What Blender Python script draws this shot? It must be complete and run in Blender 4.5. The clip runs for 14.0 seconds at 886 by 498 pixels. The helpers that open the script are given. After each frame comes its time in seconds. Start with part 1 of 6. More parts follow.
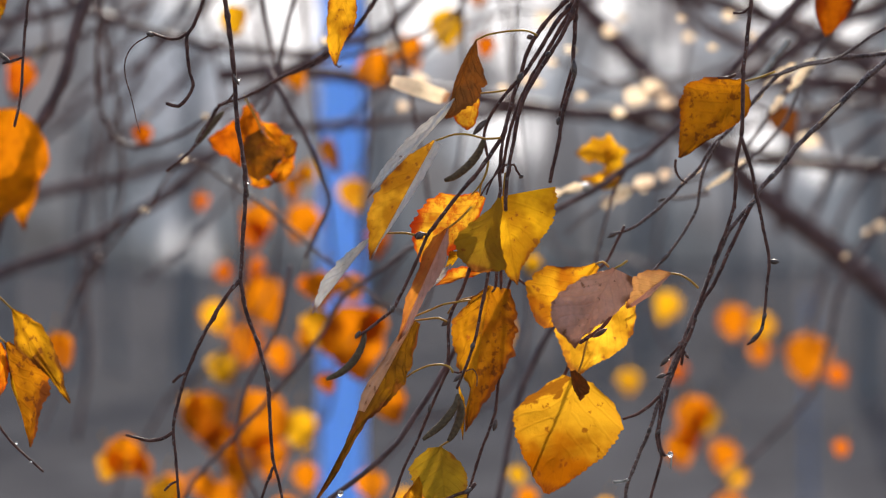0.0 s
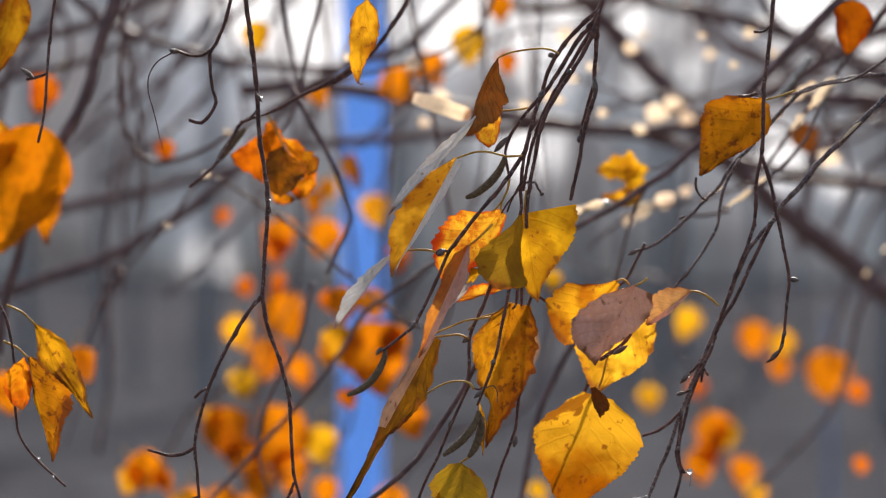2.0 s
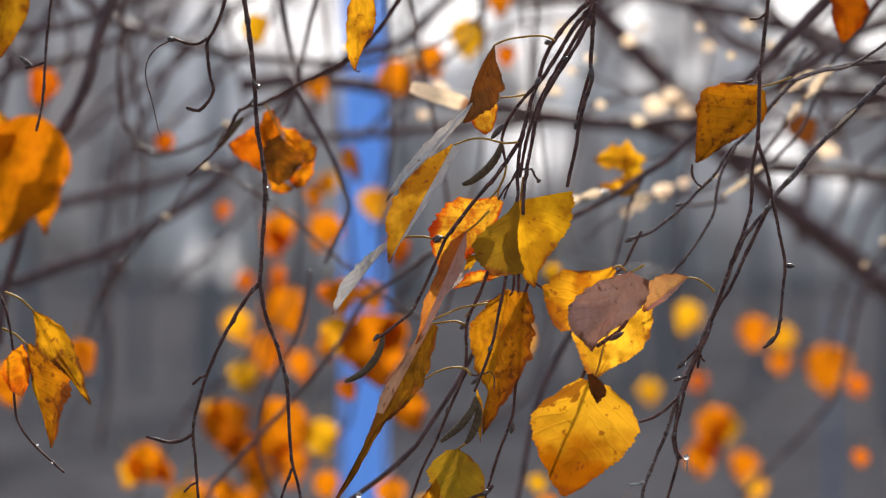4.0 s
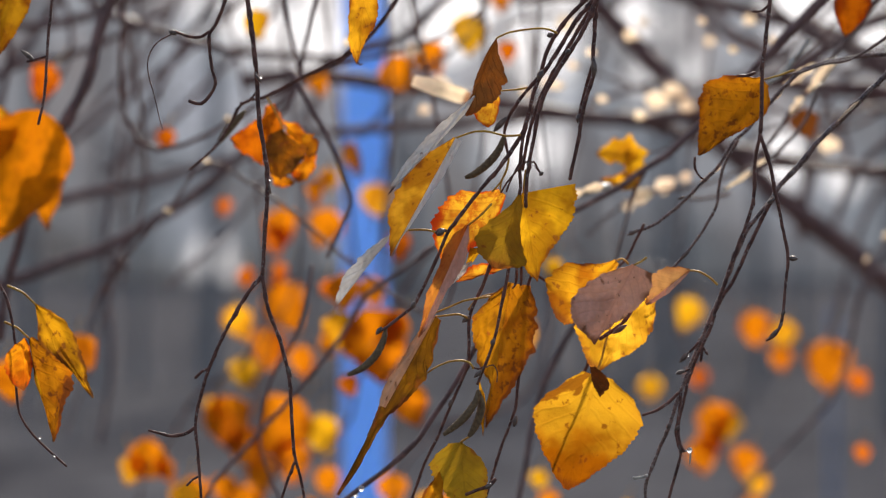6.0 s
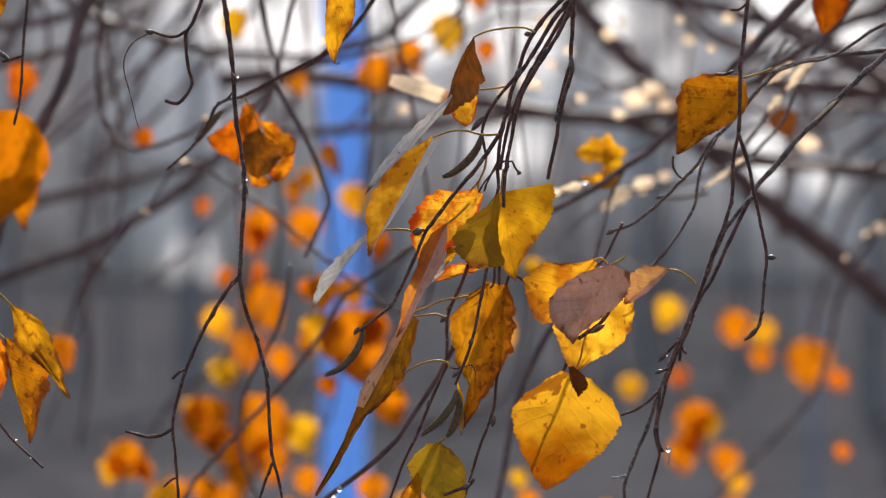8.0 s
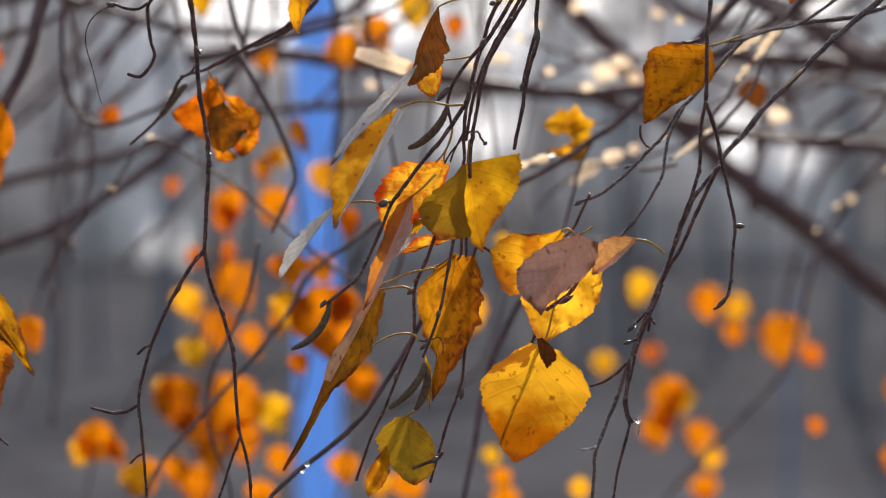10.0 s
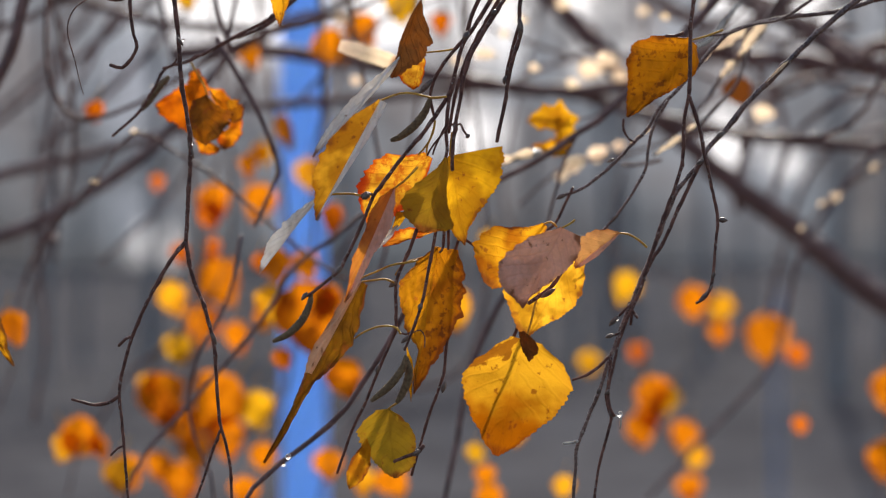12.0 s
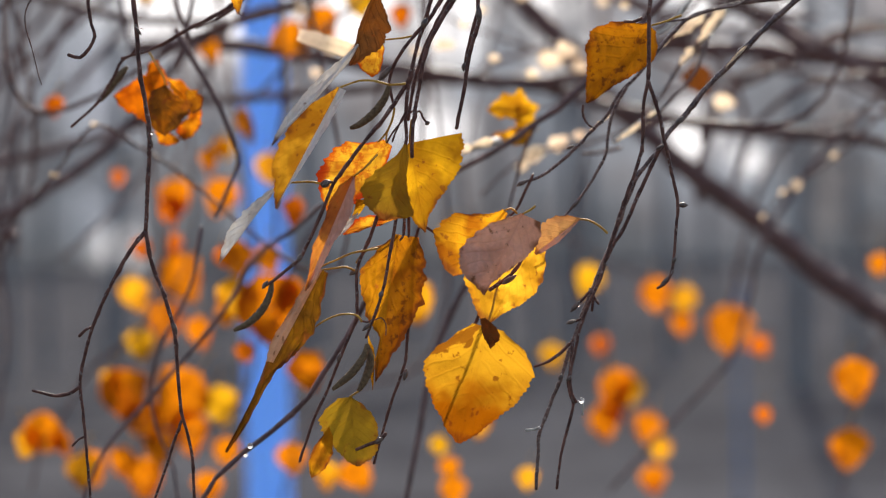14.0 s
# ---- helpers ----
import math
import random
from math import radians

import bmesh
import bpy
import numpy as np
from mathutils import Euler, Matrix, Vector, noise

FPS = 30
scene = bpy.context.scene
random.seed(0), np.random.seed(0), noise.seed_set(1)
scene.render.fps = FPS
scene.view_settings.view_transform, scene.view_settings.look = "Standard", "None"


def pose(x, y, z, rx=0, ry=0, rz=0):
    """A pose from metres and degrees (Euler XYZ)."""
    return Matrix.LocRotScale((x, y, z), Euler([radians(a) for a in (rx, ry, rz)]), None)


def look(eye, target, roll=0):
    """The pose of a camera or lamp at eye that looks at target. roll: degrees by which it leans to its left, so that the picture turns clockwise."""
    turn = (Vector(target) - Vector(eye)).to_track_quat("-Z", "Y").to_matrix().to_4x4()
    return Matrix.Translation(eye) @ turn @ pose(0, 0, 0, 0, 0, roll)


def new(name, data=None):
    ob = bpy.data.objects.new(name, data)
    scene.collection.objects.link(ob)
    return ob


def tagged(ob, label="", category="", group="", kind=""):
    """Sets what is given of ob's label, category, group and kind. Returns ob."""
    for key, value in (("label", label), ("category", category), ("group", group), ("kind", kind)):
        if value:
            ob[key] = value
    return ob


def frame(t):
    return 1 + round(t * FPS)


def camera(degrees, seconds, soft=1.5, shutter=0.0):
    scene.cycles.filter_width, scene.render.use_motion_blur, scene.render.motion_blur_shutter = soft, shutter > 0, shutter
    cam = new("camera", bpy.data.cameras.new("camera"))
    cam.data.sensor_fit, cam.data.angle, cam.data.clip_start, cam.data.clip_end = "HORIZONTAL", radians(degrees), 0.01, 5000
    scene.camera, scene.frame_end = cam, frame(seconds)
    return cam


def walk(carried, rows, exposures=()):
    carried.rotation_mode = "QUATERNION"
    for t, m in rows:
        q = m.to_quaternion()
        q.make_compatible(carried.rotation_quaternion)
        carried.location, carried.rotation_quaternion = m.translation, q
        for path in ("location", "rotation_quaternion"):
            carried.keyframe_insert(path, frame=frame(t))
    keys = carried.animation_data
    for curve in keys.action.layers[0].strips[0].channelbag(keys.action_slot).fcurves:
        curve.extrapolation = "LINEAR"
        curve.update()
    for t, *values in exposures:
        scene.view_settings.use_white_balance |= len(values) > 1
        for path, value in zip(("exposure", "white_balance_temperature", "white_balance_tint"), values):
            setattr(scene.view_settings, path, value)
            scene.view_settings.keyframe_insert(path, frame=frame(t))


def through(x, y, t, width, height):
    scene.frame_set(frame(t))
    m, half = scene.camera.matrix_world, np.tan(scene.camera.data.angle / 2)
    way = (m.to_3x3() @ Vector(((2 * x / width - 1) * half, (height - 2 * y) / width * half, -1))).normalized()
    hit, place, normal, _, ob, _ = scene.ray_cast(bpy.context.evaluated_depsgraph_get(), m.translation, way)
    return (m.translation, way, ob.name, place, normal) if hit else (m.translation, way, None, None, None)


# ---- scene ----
cam = camera(18.0, 14.0, soft=1.2)
# a lens of long focus, wide open
cam.data.dof.use_dof = True
cam.data.dof.focus_distance = 0.945
cam.data.dof.aperture_fstop = 10.2
PATH = [
    (0, (0.012, -0.003, 1.603), (0.008, 1.997, 1.595), -0.1),
    (0.5, (0.013, -0.006, 1.605), (0.009, 1.994, 1.596), 0.1),
    (1, (0.016, -0.004, 1.605), (0.004, 1.996, 1.599), 0.1),
    (1.5, (0.016, -0.005, 1.604), (-0.003, 1.995, 1.602), 0.2),
    (2, (0.012, -0.007, 1.604), (-0.007, 1.992, 1.606), 0.1),
    (2.5, (0.013, -0.008, 1.602), (-0.01, 1.992, 1.604), 0.2),
    (3, (0.013, -0.007, 1.602), (-0.01, 1.993, 1.605), 0.3),
    (3.5, (0.015, -0.009, 1.6), (-0.009, 1.99, 1.604), 0.1),
    (4, (0.014, -0.01, 1.599), (-0.007, 1.99, 1.602), -0.0),
    (6.5, (0.013, -0.008, 1.596), (-0.007, 1.992, 1.598), -0.1),
    (7, (0.016, -0.006, 1.595), (0.003, 1.994, 1.601), -0.1),
    (7.5, (0.015, -0.006, 1.597), (0.004, 1.994, 1.601), -0.1),
    (8, (0.014, -0.006, 1.597), (0.007, 1.994, 1.599), -0.2),
    (8.5, (0.014, -0.001, 1.594), (0.014, 1.999, 1.593), -0.3),
    (9, (0.016, 0.001, 1.593), (0.021, 2.001, 1.587), -0.6),
    (11.5, (0.018, 0.001, 1.594), (0.033, 2.0, 1.582), -0.7),
    (12, (0.019, 0.003, 1.59), (0.038, 2.003, 1.581), -0.5),
    (12.5, (0.016, 0.003, 1.589), (0.037, 2.003, 1.585), -0.3),
    (13, (0.017, -0.005, 1.591), (0.042, 1.994, 1.584), -0.4),
    (13.5, (0.018, -0.004, 1.589), (0.048, 1.996, 1.586), -0.3),
    (14, (0.02, 0.004, 1.586), (0.065, 2.003, 1.576), -1.0),
]
walk(cam, [(t, look(eye, target, roll)) for t, eye, target, roll in PATH],
     exposures=[(0, 0.67), (1.5, 0.67), (3, 0.62), (6.5, 0.57), (9, 0.57), (11.5, 0.58), (12.5, 0.63), (13.5, 0.68), (14, 0.68)])

# ---- light: low autumn sun behind the twigs, clear pale sky ----
SUN_EL, SUN_AZ = radians(34), radians(8)      # azimuth from +y towards +x
sun_dir = Vector((math.sin(SUN_AZ) * math.cos(SUN_EL), math.cos(SUN_AZ) * math.cos(SUN_EL), math.sin(SUN_EL)))
world = bpy.data.worlds.new("sky")
scene.world = world
world.use_nodes = True
wn = world.node_tree
sky = wn.nodes.new("ShaderNodeTexSky")
sky.sky_type = "NISHITA"
sky.sun_disc = False
sky.sun_elevation, sky.sun_rotation = SUN_EL, SUN_AZ
sky.dust_density = 3.0
wn.nodes["Background"].inputs["Strength"].default_value = 0.15
wn.links.new(sky.outputs["Color"], wn.nodes["Background"].inputs["Color"])
sun = new("sun", bpy.data.lights.new("sun", "SUN"))
sun.data.energy, sun.data.angle, sun.data.color = 3.5, radians(0.55), (1.0, 0.93, 0.82)
sun.matrix_world = look(sun_dir * 30, (0, 0, 0))


# ---- materials ----
def nodes_of(name):
    m = bpy.data.materials.new(name)
    m.use_nodes = True
    nt = m.node_tree
    nt.nodes.clear()
    return m, nt, nt.nodes.new("ShaderNodeOutputMaterial")


def add(nt, kind):
    return nt.nodes.new("ShaderNode" + kind)


def put(nt, sock, value):
    if isinstance(value, bpy.types.NodeSocket):
        nt.links.new(value, sock)
    else:
        sock.default_value = value


def calc(nt, op, a, b=0.0, clamp=False):
    n = add(nt, "Math")
    n.operation, n.use_clamp = op, clamp
    put(nt, n.inputs[0], a)
    put(nt, n.inputs[1], b)
    return n.outputs[0]


def blend(nt, fac, a, b):
    n = add(nt, "Mix")
    n.data_type = "RGBA"
    put(nt, n.inputs[0], fac)
    put(nt, n.inputs[6], a)
    put(nt, n.inputs[7], b)
    return n.outputs[2]


def grain(nt, scale, detail=3.0, rough=0.55, stretch=None):
    co = add(nt, "TexCoord").outputs["Object"]
    if stretch:
        mp = add(nt, "Mapping")
        mp.inputs["Scale"].default_value = stretch
        nt.links.new(co, mp.inputs["Vector"])
        co = mp.outputs["Vector"]
    n = add(nt, "TexNoise")
    n.inputs["Scale"].default_value, n.inputs["Detail"].default_value, n.inputs["Roughness"].default_value = scale, detail, rough
    nt.links.new(co, n.inputs["Vector"])
    return n.outputs["Fac"]


def steps(nt, fac, lo, hi):
    n = add(nt, "MapRange")
    n.interpolation_type = "SMOOTHSTEP"
    put(nt, n.inputs["Value"], fac)
    n.inputs["From Min"].default_value, n.inputs["From Max"].default_value = lo, hi
    return n.outputs["Result"]


def relief(nt, height, strength, distance):
    n = add(nt, "Bump")
    n.inputs["Strength"].default_value, n.inputs["Distance"].default_value = strength, distance
    nt.links.new(height, n.inputs["Height"])
    return n.outputs["Normal"]


def rgb(r, g, b):
    return (r, g, b, 1.0)


def solid_material(name, dark, light, scale, rough=0.6, spec=0.5, bump=0.3, dist=0.0005, fine=6.0, stretch=None, metal=0.0, dots=0.0):
    m, nt, out = nodes_of(name)
    b = add(nt, "BsdfPrincipled")
    coarse, small = grain(nt, scale, 3.0, 0.6, stretch), grain(nt, scale * fine, 2.0, 0.6, stretch)
    both = calc(nt, "ADD", calc(nt, "MULTIPLY", coarse, 0.65), calc(nt, "MULTIPLY", small, 0.35))
    tint = blend(nt, steps(nt, both, 0.33, 0.67), rgb(*dark), rgb(*light))
    if dots:
        # pale pores and wax on young bark
        pores = steps(nt, grain(nt, 850, 1.0, 0.4), 0.70 - 0.04 * dots, 0.76 - 0.04 * dots)
        tint = blend(nt, calc(nt, "MULTIPLY", pores, 0.4), tint, rgb(0.42, 0.36, 0.31))
    put(nt, b.inputs["Base Color"], tint)
    put(nt, b.inputs["Roughness"], calc(nt, "ADD", calc(nt, "MULTIPLY", small, 0.25), rough - 0.12))
    b.inputs["Specular IOR Level"].default_value = spec
    b.inputs["Metallic"].default_value = metal
    put(nt, b.inputs["Normal"], relief(nt, both, bump, dist))
    nt.links.new(b.outputs[0], out.inputs["Surface"])
    return m


def leaf_material(name, core, edge, glow, spots=0.5, sheen=0.42, through=0.55, stain=(0.16, 0.045, 0.012), margin=0.35, burn=0.0, fade=0.0, ribs=0.2, scorch=(), mottle=0.0, crease=0.0):
    """A drying birch leaf: colour drifts from core to edge, side veins with a fine net between them, brown specks, a browned margin;
    light shines through. ribs: how dark the veins stand in that light;
    scorch: burnt places, each the place across, along and its radius; mottle: ragged red-brown patches all over;
    crease: how wrinkled the dry blade is."""
    m, nt, out = nodes_of(name)
    uv = add(nt, "UVMap").outputs[0]
    sep = add(nt, "SeparateXYZ")
    nt.links.new(uv, sep.inputs[0])
    across = calc(nt, "ABSOLUTE", calc(nt, "SUBTRACT", calc(nt, "MULTIPLY", sep.outputs[0], 2.0), 1.0))
    along = sep.outputs[1]
    which = add(nt, "ObjectInfo").outputs["Random"]
    cloud, fleck, dust = grain(nt, 70, 3.0, 0.6), grain(nt, 290, 3.0, 0.6), grain(nt, 900, 2.0, 0.6)
    # side veins run forward from the midrib
    ray = calc(nt, "FRACT", calc(nt, "MULTIPLY", calc(nt, "SUBTRACT", along, calc(nt, "ADD", calc(nt, "MULTIPLY", across, 0.30), calc(nt, "MULTIPLY", cloud, 0.16))), 7.5))
    side = calc(nt, "SUBTRACT", 1.0, steps(nt, calc(nt, "ABSOLUTE", calc(nt, "SUBTRACT", ray, 0.5)), 0.0, 0.17))
    mid = calc(nt, "SUBTRACT", 1.0, steps(nt, across, 0.015, 0.06))
    vein = calc(nt, "MAXIMUM", calc(nt, "MULTIPLY", side, 0.6), mid)
    cells = add(nt, "TexVoronoi")
    cells.feature = "DISTANCE_TO_EDGE"
    cells.inputs["Scale"].default_value = 620
    nt.links.new(add(nt, "TexCoord").outputs["Object"], cells.inputs["Vector"])
    net = calc(nt, "SUBTRACT", 1.0, steps(nt, cells.outputs["Distance"], 0.0, 0.16))
    hem = steps(nt, calc(nt, "ADD", across, calc(nt, "MULTIPLY", calc(nt, "SUBTRACT", fleck, 0.5), 0.5)), 0.93, 1.06)
    rim = steps(nt, calc(nt, "ADD", across, calc(nt, "MULTIPLY", cloud, 0.7)), 0.95, 1.45)
    tint = blend(nt, calc(nt, "ADD", calc(nt, "MULTIPLY", steps(nt, cloud, 0.36, 0.66), 0.75), calc(nt, "MULTIPLY", rim, margin), True), rgb(*core), rgb(*edge))
    hue = add(nt, "HueSaturation")
    put(nt, hue.inputs["Hue"], calc(nt, "ADD", 0.485, calc(nt, "MULTIPLY", which, 0.026)))
    put(nt, hue.inputs["Value"], calc(nt, "ADD", 0.86, calc(nt, "MULTIPLY", dust, 0.3)))
    put(nt, hue.inputs["Color"], tint)
    tint = blend(nt, calc(nt, "MULTIPLY", vein, 0.15), hue.outputs[0], rgb(core[0] * 0.55, core[1] * 0.42, core[2] * 0.5))
    speck = steps(nt, fleck, 0.67 - 0.09 * spots, 0.78 - 0.09 * spots)
    blotch = steps(nt, calc(nt, "ADD", cloud, calc(nt, "MULTIPLY", rim, 0.16 + 0.2 * margin)), 0.84 - 0.15 * spots - burn, 1.0 - 0.15 * spots - burn)
    end = steps(nt, calc(nt, "ADD", along, calc(nt, "MULTIPLY", fleck, 0.12)), 0.93, 1.02)
    brown = calc(nt, "MAXIMUM", calc(nt, "MAXIMUM", speck, blotch), calc(nt, "MAXIMUM", end, calc(nt, "MULTIPLY", hem, 0.35 + 0.5 * margin)))
    for su, sv, sr in scorch:
        far = add(nt, "VectorMath")
        far.operation = "DISTANCE"
        nt.links.new(uv, far.inputs[0])
        far.inputs[1].default_value = (su, sv, 0)
        brown = calc(nt, "MAXIMUM", brown, calc(nt, "SUBTRACT", 1.0, steps(nt, calc(nt, "ADD", far.outputs["Value"], calc(nt, "MULTIPLY", calc(nt, "SUBTRACT", fleck, 0.5), sr * 1.6)), sr * 0.75, sr * 1.05)))
    if mottle:
        patch = calc(nt, "ADD", grain(nt, 150, 4.0, 0.7), calc(nt, "MULTIPLY", rim, 0.12))
        brown = calc(nt, "MAXIMUM", brown, calc(nt, "MULTIPLY", steps(nt, patch, 0.72 - 0.2 * mottle, 0.80 - 0.2 * mottle), 0.8))
    tint = blend(nt, calc(nt, "MULTIPLY", brown, 0.85), tint, rgb(*stain))
    lit = blend(nt, calc(nt, "MULTIPLY", calc(nt, "MAXIMUM", vein, calc(nt, "MULTIPLY", net, 0.35)), ribs), blend(nt, calc(nt, "MULTIPLY", steps(nt, fleck, 0.35, 0.7), 0.3), rgb(*glow), rgb(glow[0] * 0.75, glow[1] * 0.6, glow[2] * 0.5)), rgb(glow[0] * 0.6, glow[1] * 0.36, glow[2] * 0.4))
    lit = blend(nt, calc(nt, "MULTIPLY", rim, margin), lit, rgb(min(1.0, edge[0] * 1.7), edge[1] * 1.5, edge[2] * 1.5))
    if fade:
        # pale base to deep orange drying end; the lower blade's shade is painted in too
        lit = blend(nt, calc(nt, "MULTIPLY", steps(nt, calc(nt, "ADD", along, calc(nt, "MULTIPLY", calc(nt, "SUBTRACT", cloud, 0.5), 0.7)), 0.25, 0.70), fade), blend(nt, 0.4, lit, rgb(0.86, 0.52, 0.03)), rgb(glow[0] * 0.54, glow[1] * 0.38, glow[2] * 0.3))
    lit = blend(nt, calc(nt, "MULTIPLY", brown, 0.78), lit, rgb(stain[0] * 2.2, stain[1] * 2, stain[2]))
    lit2 = lit if fade else blend(nt, calc(nt, "MULTIPLY", steps(nt, calc(nt, "ADD", cloud, calc(nt, "MULTIPLY", calc(nt, "SUBTRACT", along, 0.45), 0.16)), 0.42, 0.60), 0.8), lit, tint)
    face, back, mix = add(nt, "BsdfPrincipled"), add(nt, "BsdfTranslucent"), add(nt, "MixShader")
    nrm = relief(nt, calc(nt, "ADD", calc(nt, "MULTIPLY", vein, -1.0), calc(nt, "MULTIPLY", dust, 0.8)), 0.32, 0.0006)
    if crease:
        wrinkle = add(nt, "TexWave")
        wrinkle.inputs["Scale"].default_value, wrinkle.inputs["Distortion"].default_value, wrinkle.inputs["Detail"].default_value = 90, 9, 3
        nt.links.new(add(nt, "TexCoord").outputs["Object"], wrinkle.inputs["Vector"])
        height = calc(nt, "ADD", calc(nt, "MULTIPLY", wrinkle.outputs["Fac"], 0.6), calc(nt, "ADD", fleck, calc(nt, "MULTIPLY", vein, -0.8)))
        nrm = relief(nt, height, crease, 0.0012)
        tint = blend(nt, calc(nt, "MULTIPLY", calc(nt, "SUBTRACT", 1.0, wrinkle.outputs["Fac"]), 0.35 * crease), tint, rgb(edge[0] * 0.75, edge[1] * 0.7, edge[2] * 0.7))
    face.inputs["Specular IOR Level"].default_value = 0.06
    put(nt, face.inputs["Base Color"], tint)
    put(nt, face.inputs["Roughness"], calc(nt, "ADD", sheen - 0.08, calc(nt, "MULTIPLY", dust, 0.16)))
    put(nt, face.inputs["Normal"], nrm)
    put(nt, back.inputs["Color"], lit2)
    put(nt, back.inputs["Normal"], nrm)
    mix.inputs[0].default_value = through
    nt.links.new(face.outputs[0], mix.inputs[1])
    nt.links.new(back.outputs[0], mix.inputs[2])
    nt.links.new(mix.outputs[0], out.inputs["Surface"])
    return m


LEAF_GOLD = leaf_material("leaf_gold", (0.40, 0.17, 0.005), (0.30, 0.080, 0.003), (0.88, 0.43, 0.014), 0.7, margin=0.65, burn=0.07, mottle=0.3)
LEAF_GLOWING = leaf_material("leaf_glowing", (0.32, 0.105, 0.003), (0.24, 0.054, 0.002), (0.45, 0.170, 0.003), 0.8, through=0.74, stain=(0.075, 0.018, 0.004), margin=0.5, fade=1.0, ribs=0.3, scorch=((0.80, 0.06, 0.12), (0.97, 0.20, 0.13), (0.70, 0.16, 0.05), (0.33, 0.72, 0.025)))
LEAF_LEMON = leaf_material("leaf_lemon", (0.37, 0.20, 0.005), (0.30, 0.115, 0.004), (0.88, 0.46, 0.011), 0.5, mottle=0.22)
LEAF_ORANGE = leaf_material("leaf_orange", (0.36, 0.085, 0.002), (0.28, 0.042, 0.002), (0.76, 0.18, 0.003), 0.6, margin=0.5, mottle=0.4)
LEAF_AMBER = leaf_material("leaf_amber", (0.34, 0.105, 0.002), (0.28, 0.066, 0.002), (0.74, 0.225, 0.003), 0.5, mottle=0.15)
LEAF_BURNT = leaf_material("leaf_burnt", (0.40, 0.17, 0.008), (0.30, 0.026, 0.003), (0.96, 0.52, 0.03), 0.9, stain=(0.24, 0.024, 0.004), margin=1.0, burn=0.12, ribs=0.6, mottle=1.0)
LEAF_BROWNED = leaf_material("leaf_browned", (0.28, 0.115, 0.006), (0.16, 0.050, 0.005), (0.60, 0.24, 0.006), 1.1, mottle=0.55, crease=0.5)
LEAF_SPOTTED = leaf_material("leaf_spotted", (0.34, 0.17, 0.006), (0.22, 0.085, 0.004), (0.70, 0.33, 0.008), 1.5, stain=(0.10, 0.03, 0.01), margin=0.5, burn=0.04, mottle=0.55)
LEAF_BROWN = leaf_material("leaf_brown", (0.15, 0.062, 0.006), (0.10, 0.036, 0.005), (0.26, 0.105, 0.004), 1.0, through=0.4, margin=0.6, mottle=0.5, crease=0.6)
LEAF_ROSE = leaf_material("leaf_rosy_brown", (0.42, 0.17, 0.05), (0.38, 0.12, 0.02), (0.72, 0.27, 0.03), 0.7, crease=0.4)
LEAF_FLAME = leaf_material("leaf_flame", (0.48, 0.15, 0.004), (0.42, 0.060, 0.003), (0.98, 0.36, 0.008), 0.7, through=0.66, margin=0.8, mottle=0.45)
LEAF_TAWNY = leaf_material("leaf_tawny", (0.30, 0.105, 0.005), (0.24, 0.055, 0.003), (0.58, 0.21, 0.005), 1.4, stain=(0.09, 0.025, 0.008), margin=0.8, mottle=0.5, crease=0.4)
# Dim olive yellow; on the folded front leaf it holds painted shade.
LEAF_OLIVE = leaf_material("leaf_olive", (0.30, 0.17, 0.012), (0.26, 0.125, 0.010), (0.42, 0.24, 0.012), 0.5, 0.45, 0.4, margin=0.2)
LEAF_RUST = leaf_material("leaf_rust", (0.17, 0.062, 0.008), (0.10, 0.032, 0.008), (0.50, 0.15, 0.005), 1.0, 0.45, 0.4, mottle=0.5, crease=0.5)
LEAF_UMBER = leaf_material("leaf_umber", (0.13, 0.052, 0.018), (0.10, 0.036, 0.010), (0.26, 0.075, 0.008), 0.8, 0.5, 0.3, margin=0.7, crease=0.6)
LEAF_BRIGHT = leaf_material("leaf_bright_yellow", (0.46, 0.20, 0.008), (0.36, 0.13, 0.005), (0.98, 0.52, 0.03), 0.8, through=0.72, margin=0.5, mottle=0.3)
LEAF_LILAC = leaf_material("leaf_dry_underside", (0.84, 0.43, 0.27), (0.62, 0.30, 0.16), (0.66, 0.30, 0.08), 0.5, 0.45, 0.07, mottle=0.2, crease=0.4)
LEAF_PEACH = leaf_material("leaf_pale_orange", (0.52, 0.27, 0.12), (0.46, 0.20, 0.06), (0.66, 0.33, 0.09), 0.4, 0.4, 0.35, crease=0.3)
LEAF_PALE = leaf_material("leaf_pale_underside", (0.82, 0.78, 0.75), (0.68, 0.60, 0.52), (0.58, 0.50, 0.36), 0.15, 0.35, 0.22, margin=0.15, ribs=0.3, crease=0.5)
# Pale translucent stuff added for blurred sun glints and gleams on twigs.
GLINT = leaf_material("bark_flake", (0.70, 0.56, 0.40), (0.60, 0.45, 0.30), (0.90, 0.72, 0.50), 0.0, 0.3, 0.7)
STALK = solid_material("leaf_stalk", (0.42, 0.17, 0.02), (0.66, 0.36, 0.06), 300, 0.55, 0.2, 0.2, 0.0002)
WHITE_BARK = solid_material("white_birch_bark", (0.10, 0.09, 0.085), (0.72, 0.70, 0.66), 9, 0.6, 0.4, 0.5, 0.004, stretch=(0.6, 0.6, 4.0))
TWIG = solid_material("twig_bark", (0.055, 0.021, 0.015), (0.21, 0.085, 0.058), 260, 0.46, 0.22, 0.8, 0.0005, dots=1.3)
WET_TWIG = solid_material("wet_twig_bark", (0.055, 0.023, 0.017), (0.24, 0.125, 0.09), 300, 0.28, 0.6, 0.8, 0.0006, dots=1.6)
BRANCH = solid_material("branch_bark", (0.085, 0.042, 0.035), (0.23, 0.118, 0.098), 120, 0.5, 0.38, 0.5, 0.0008)
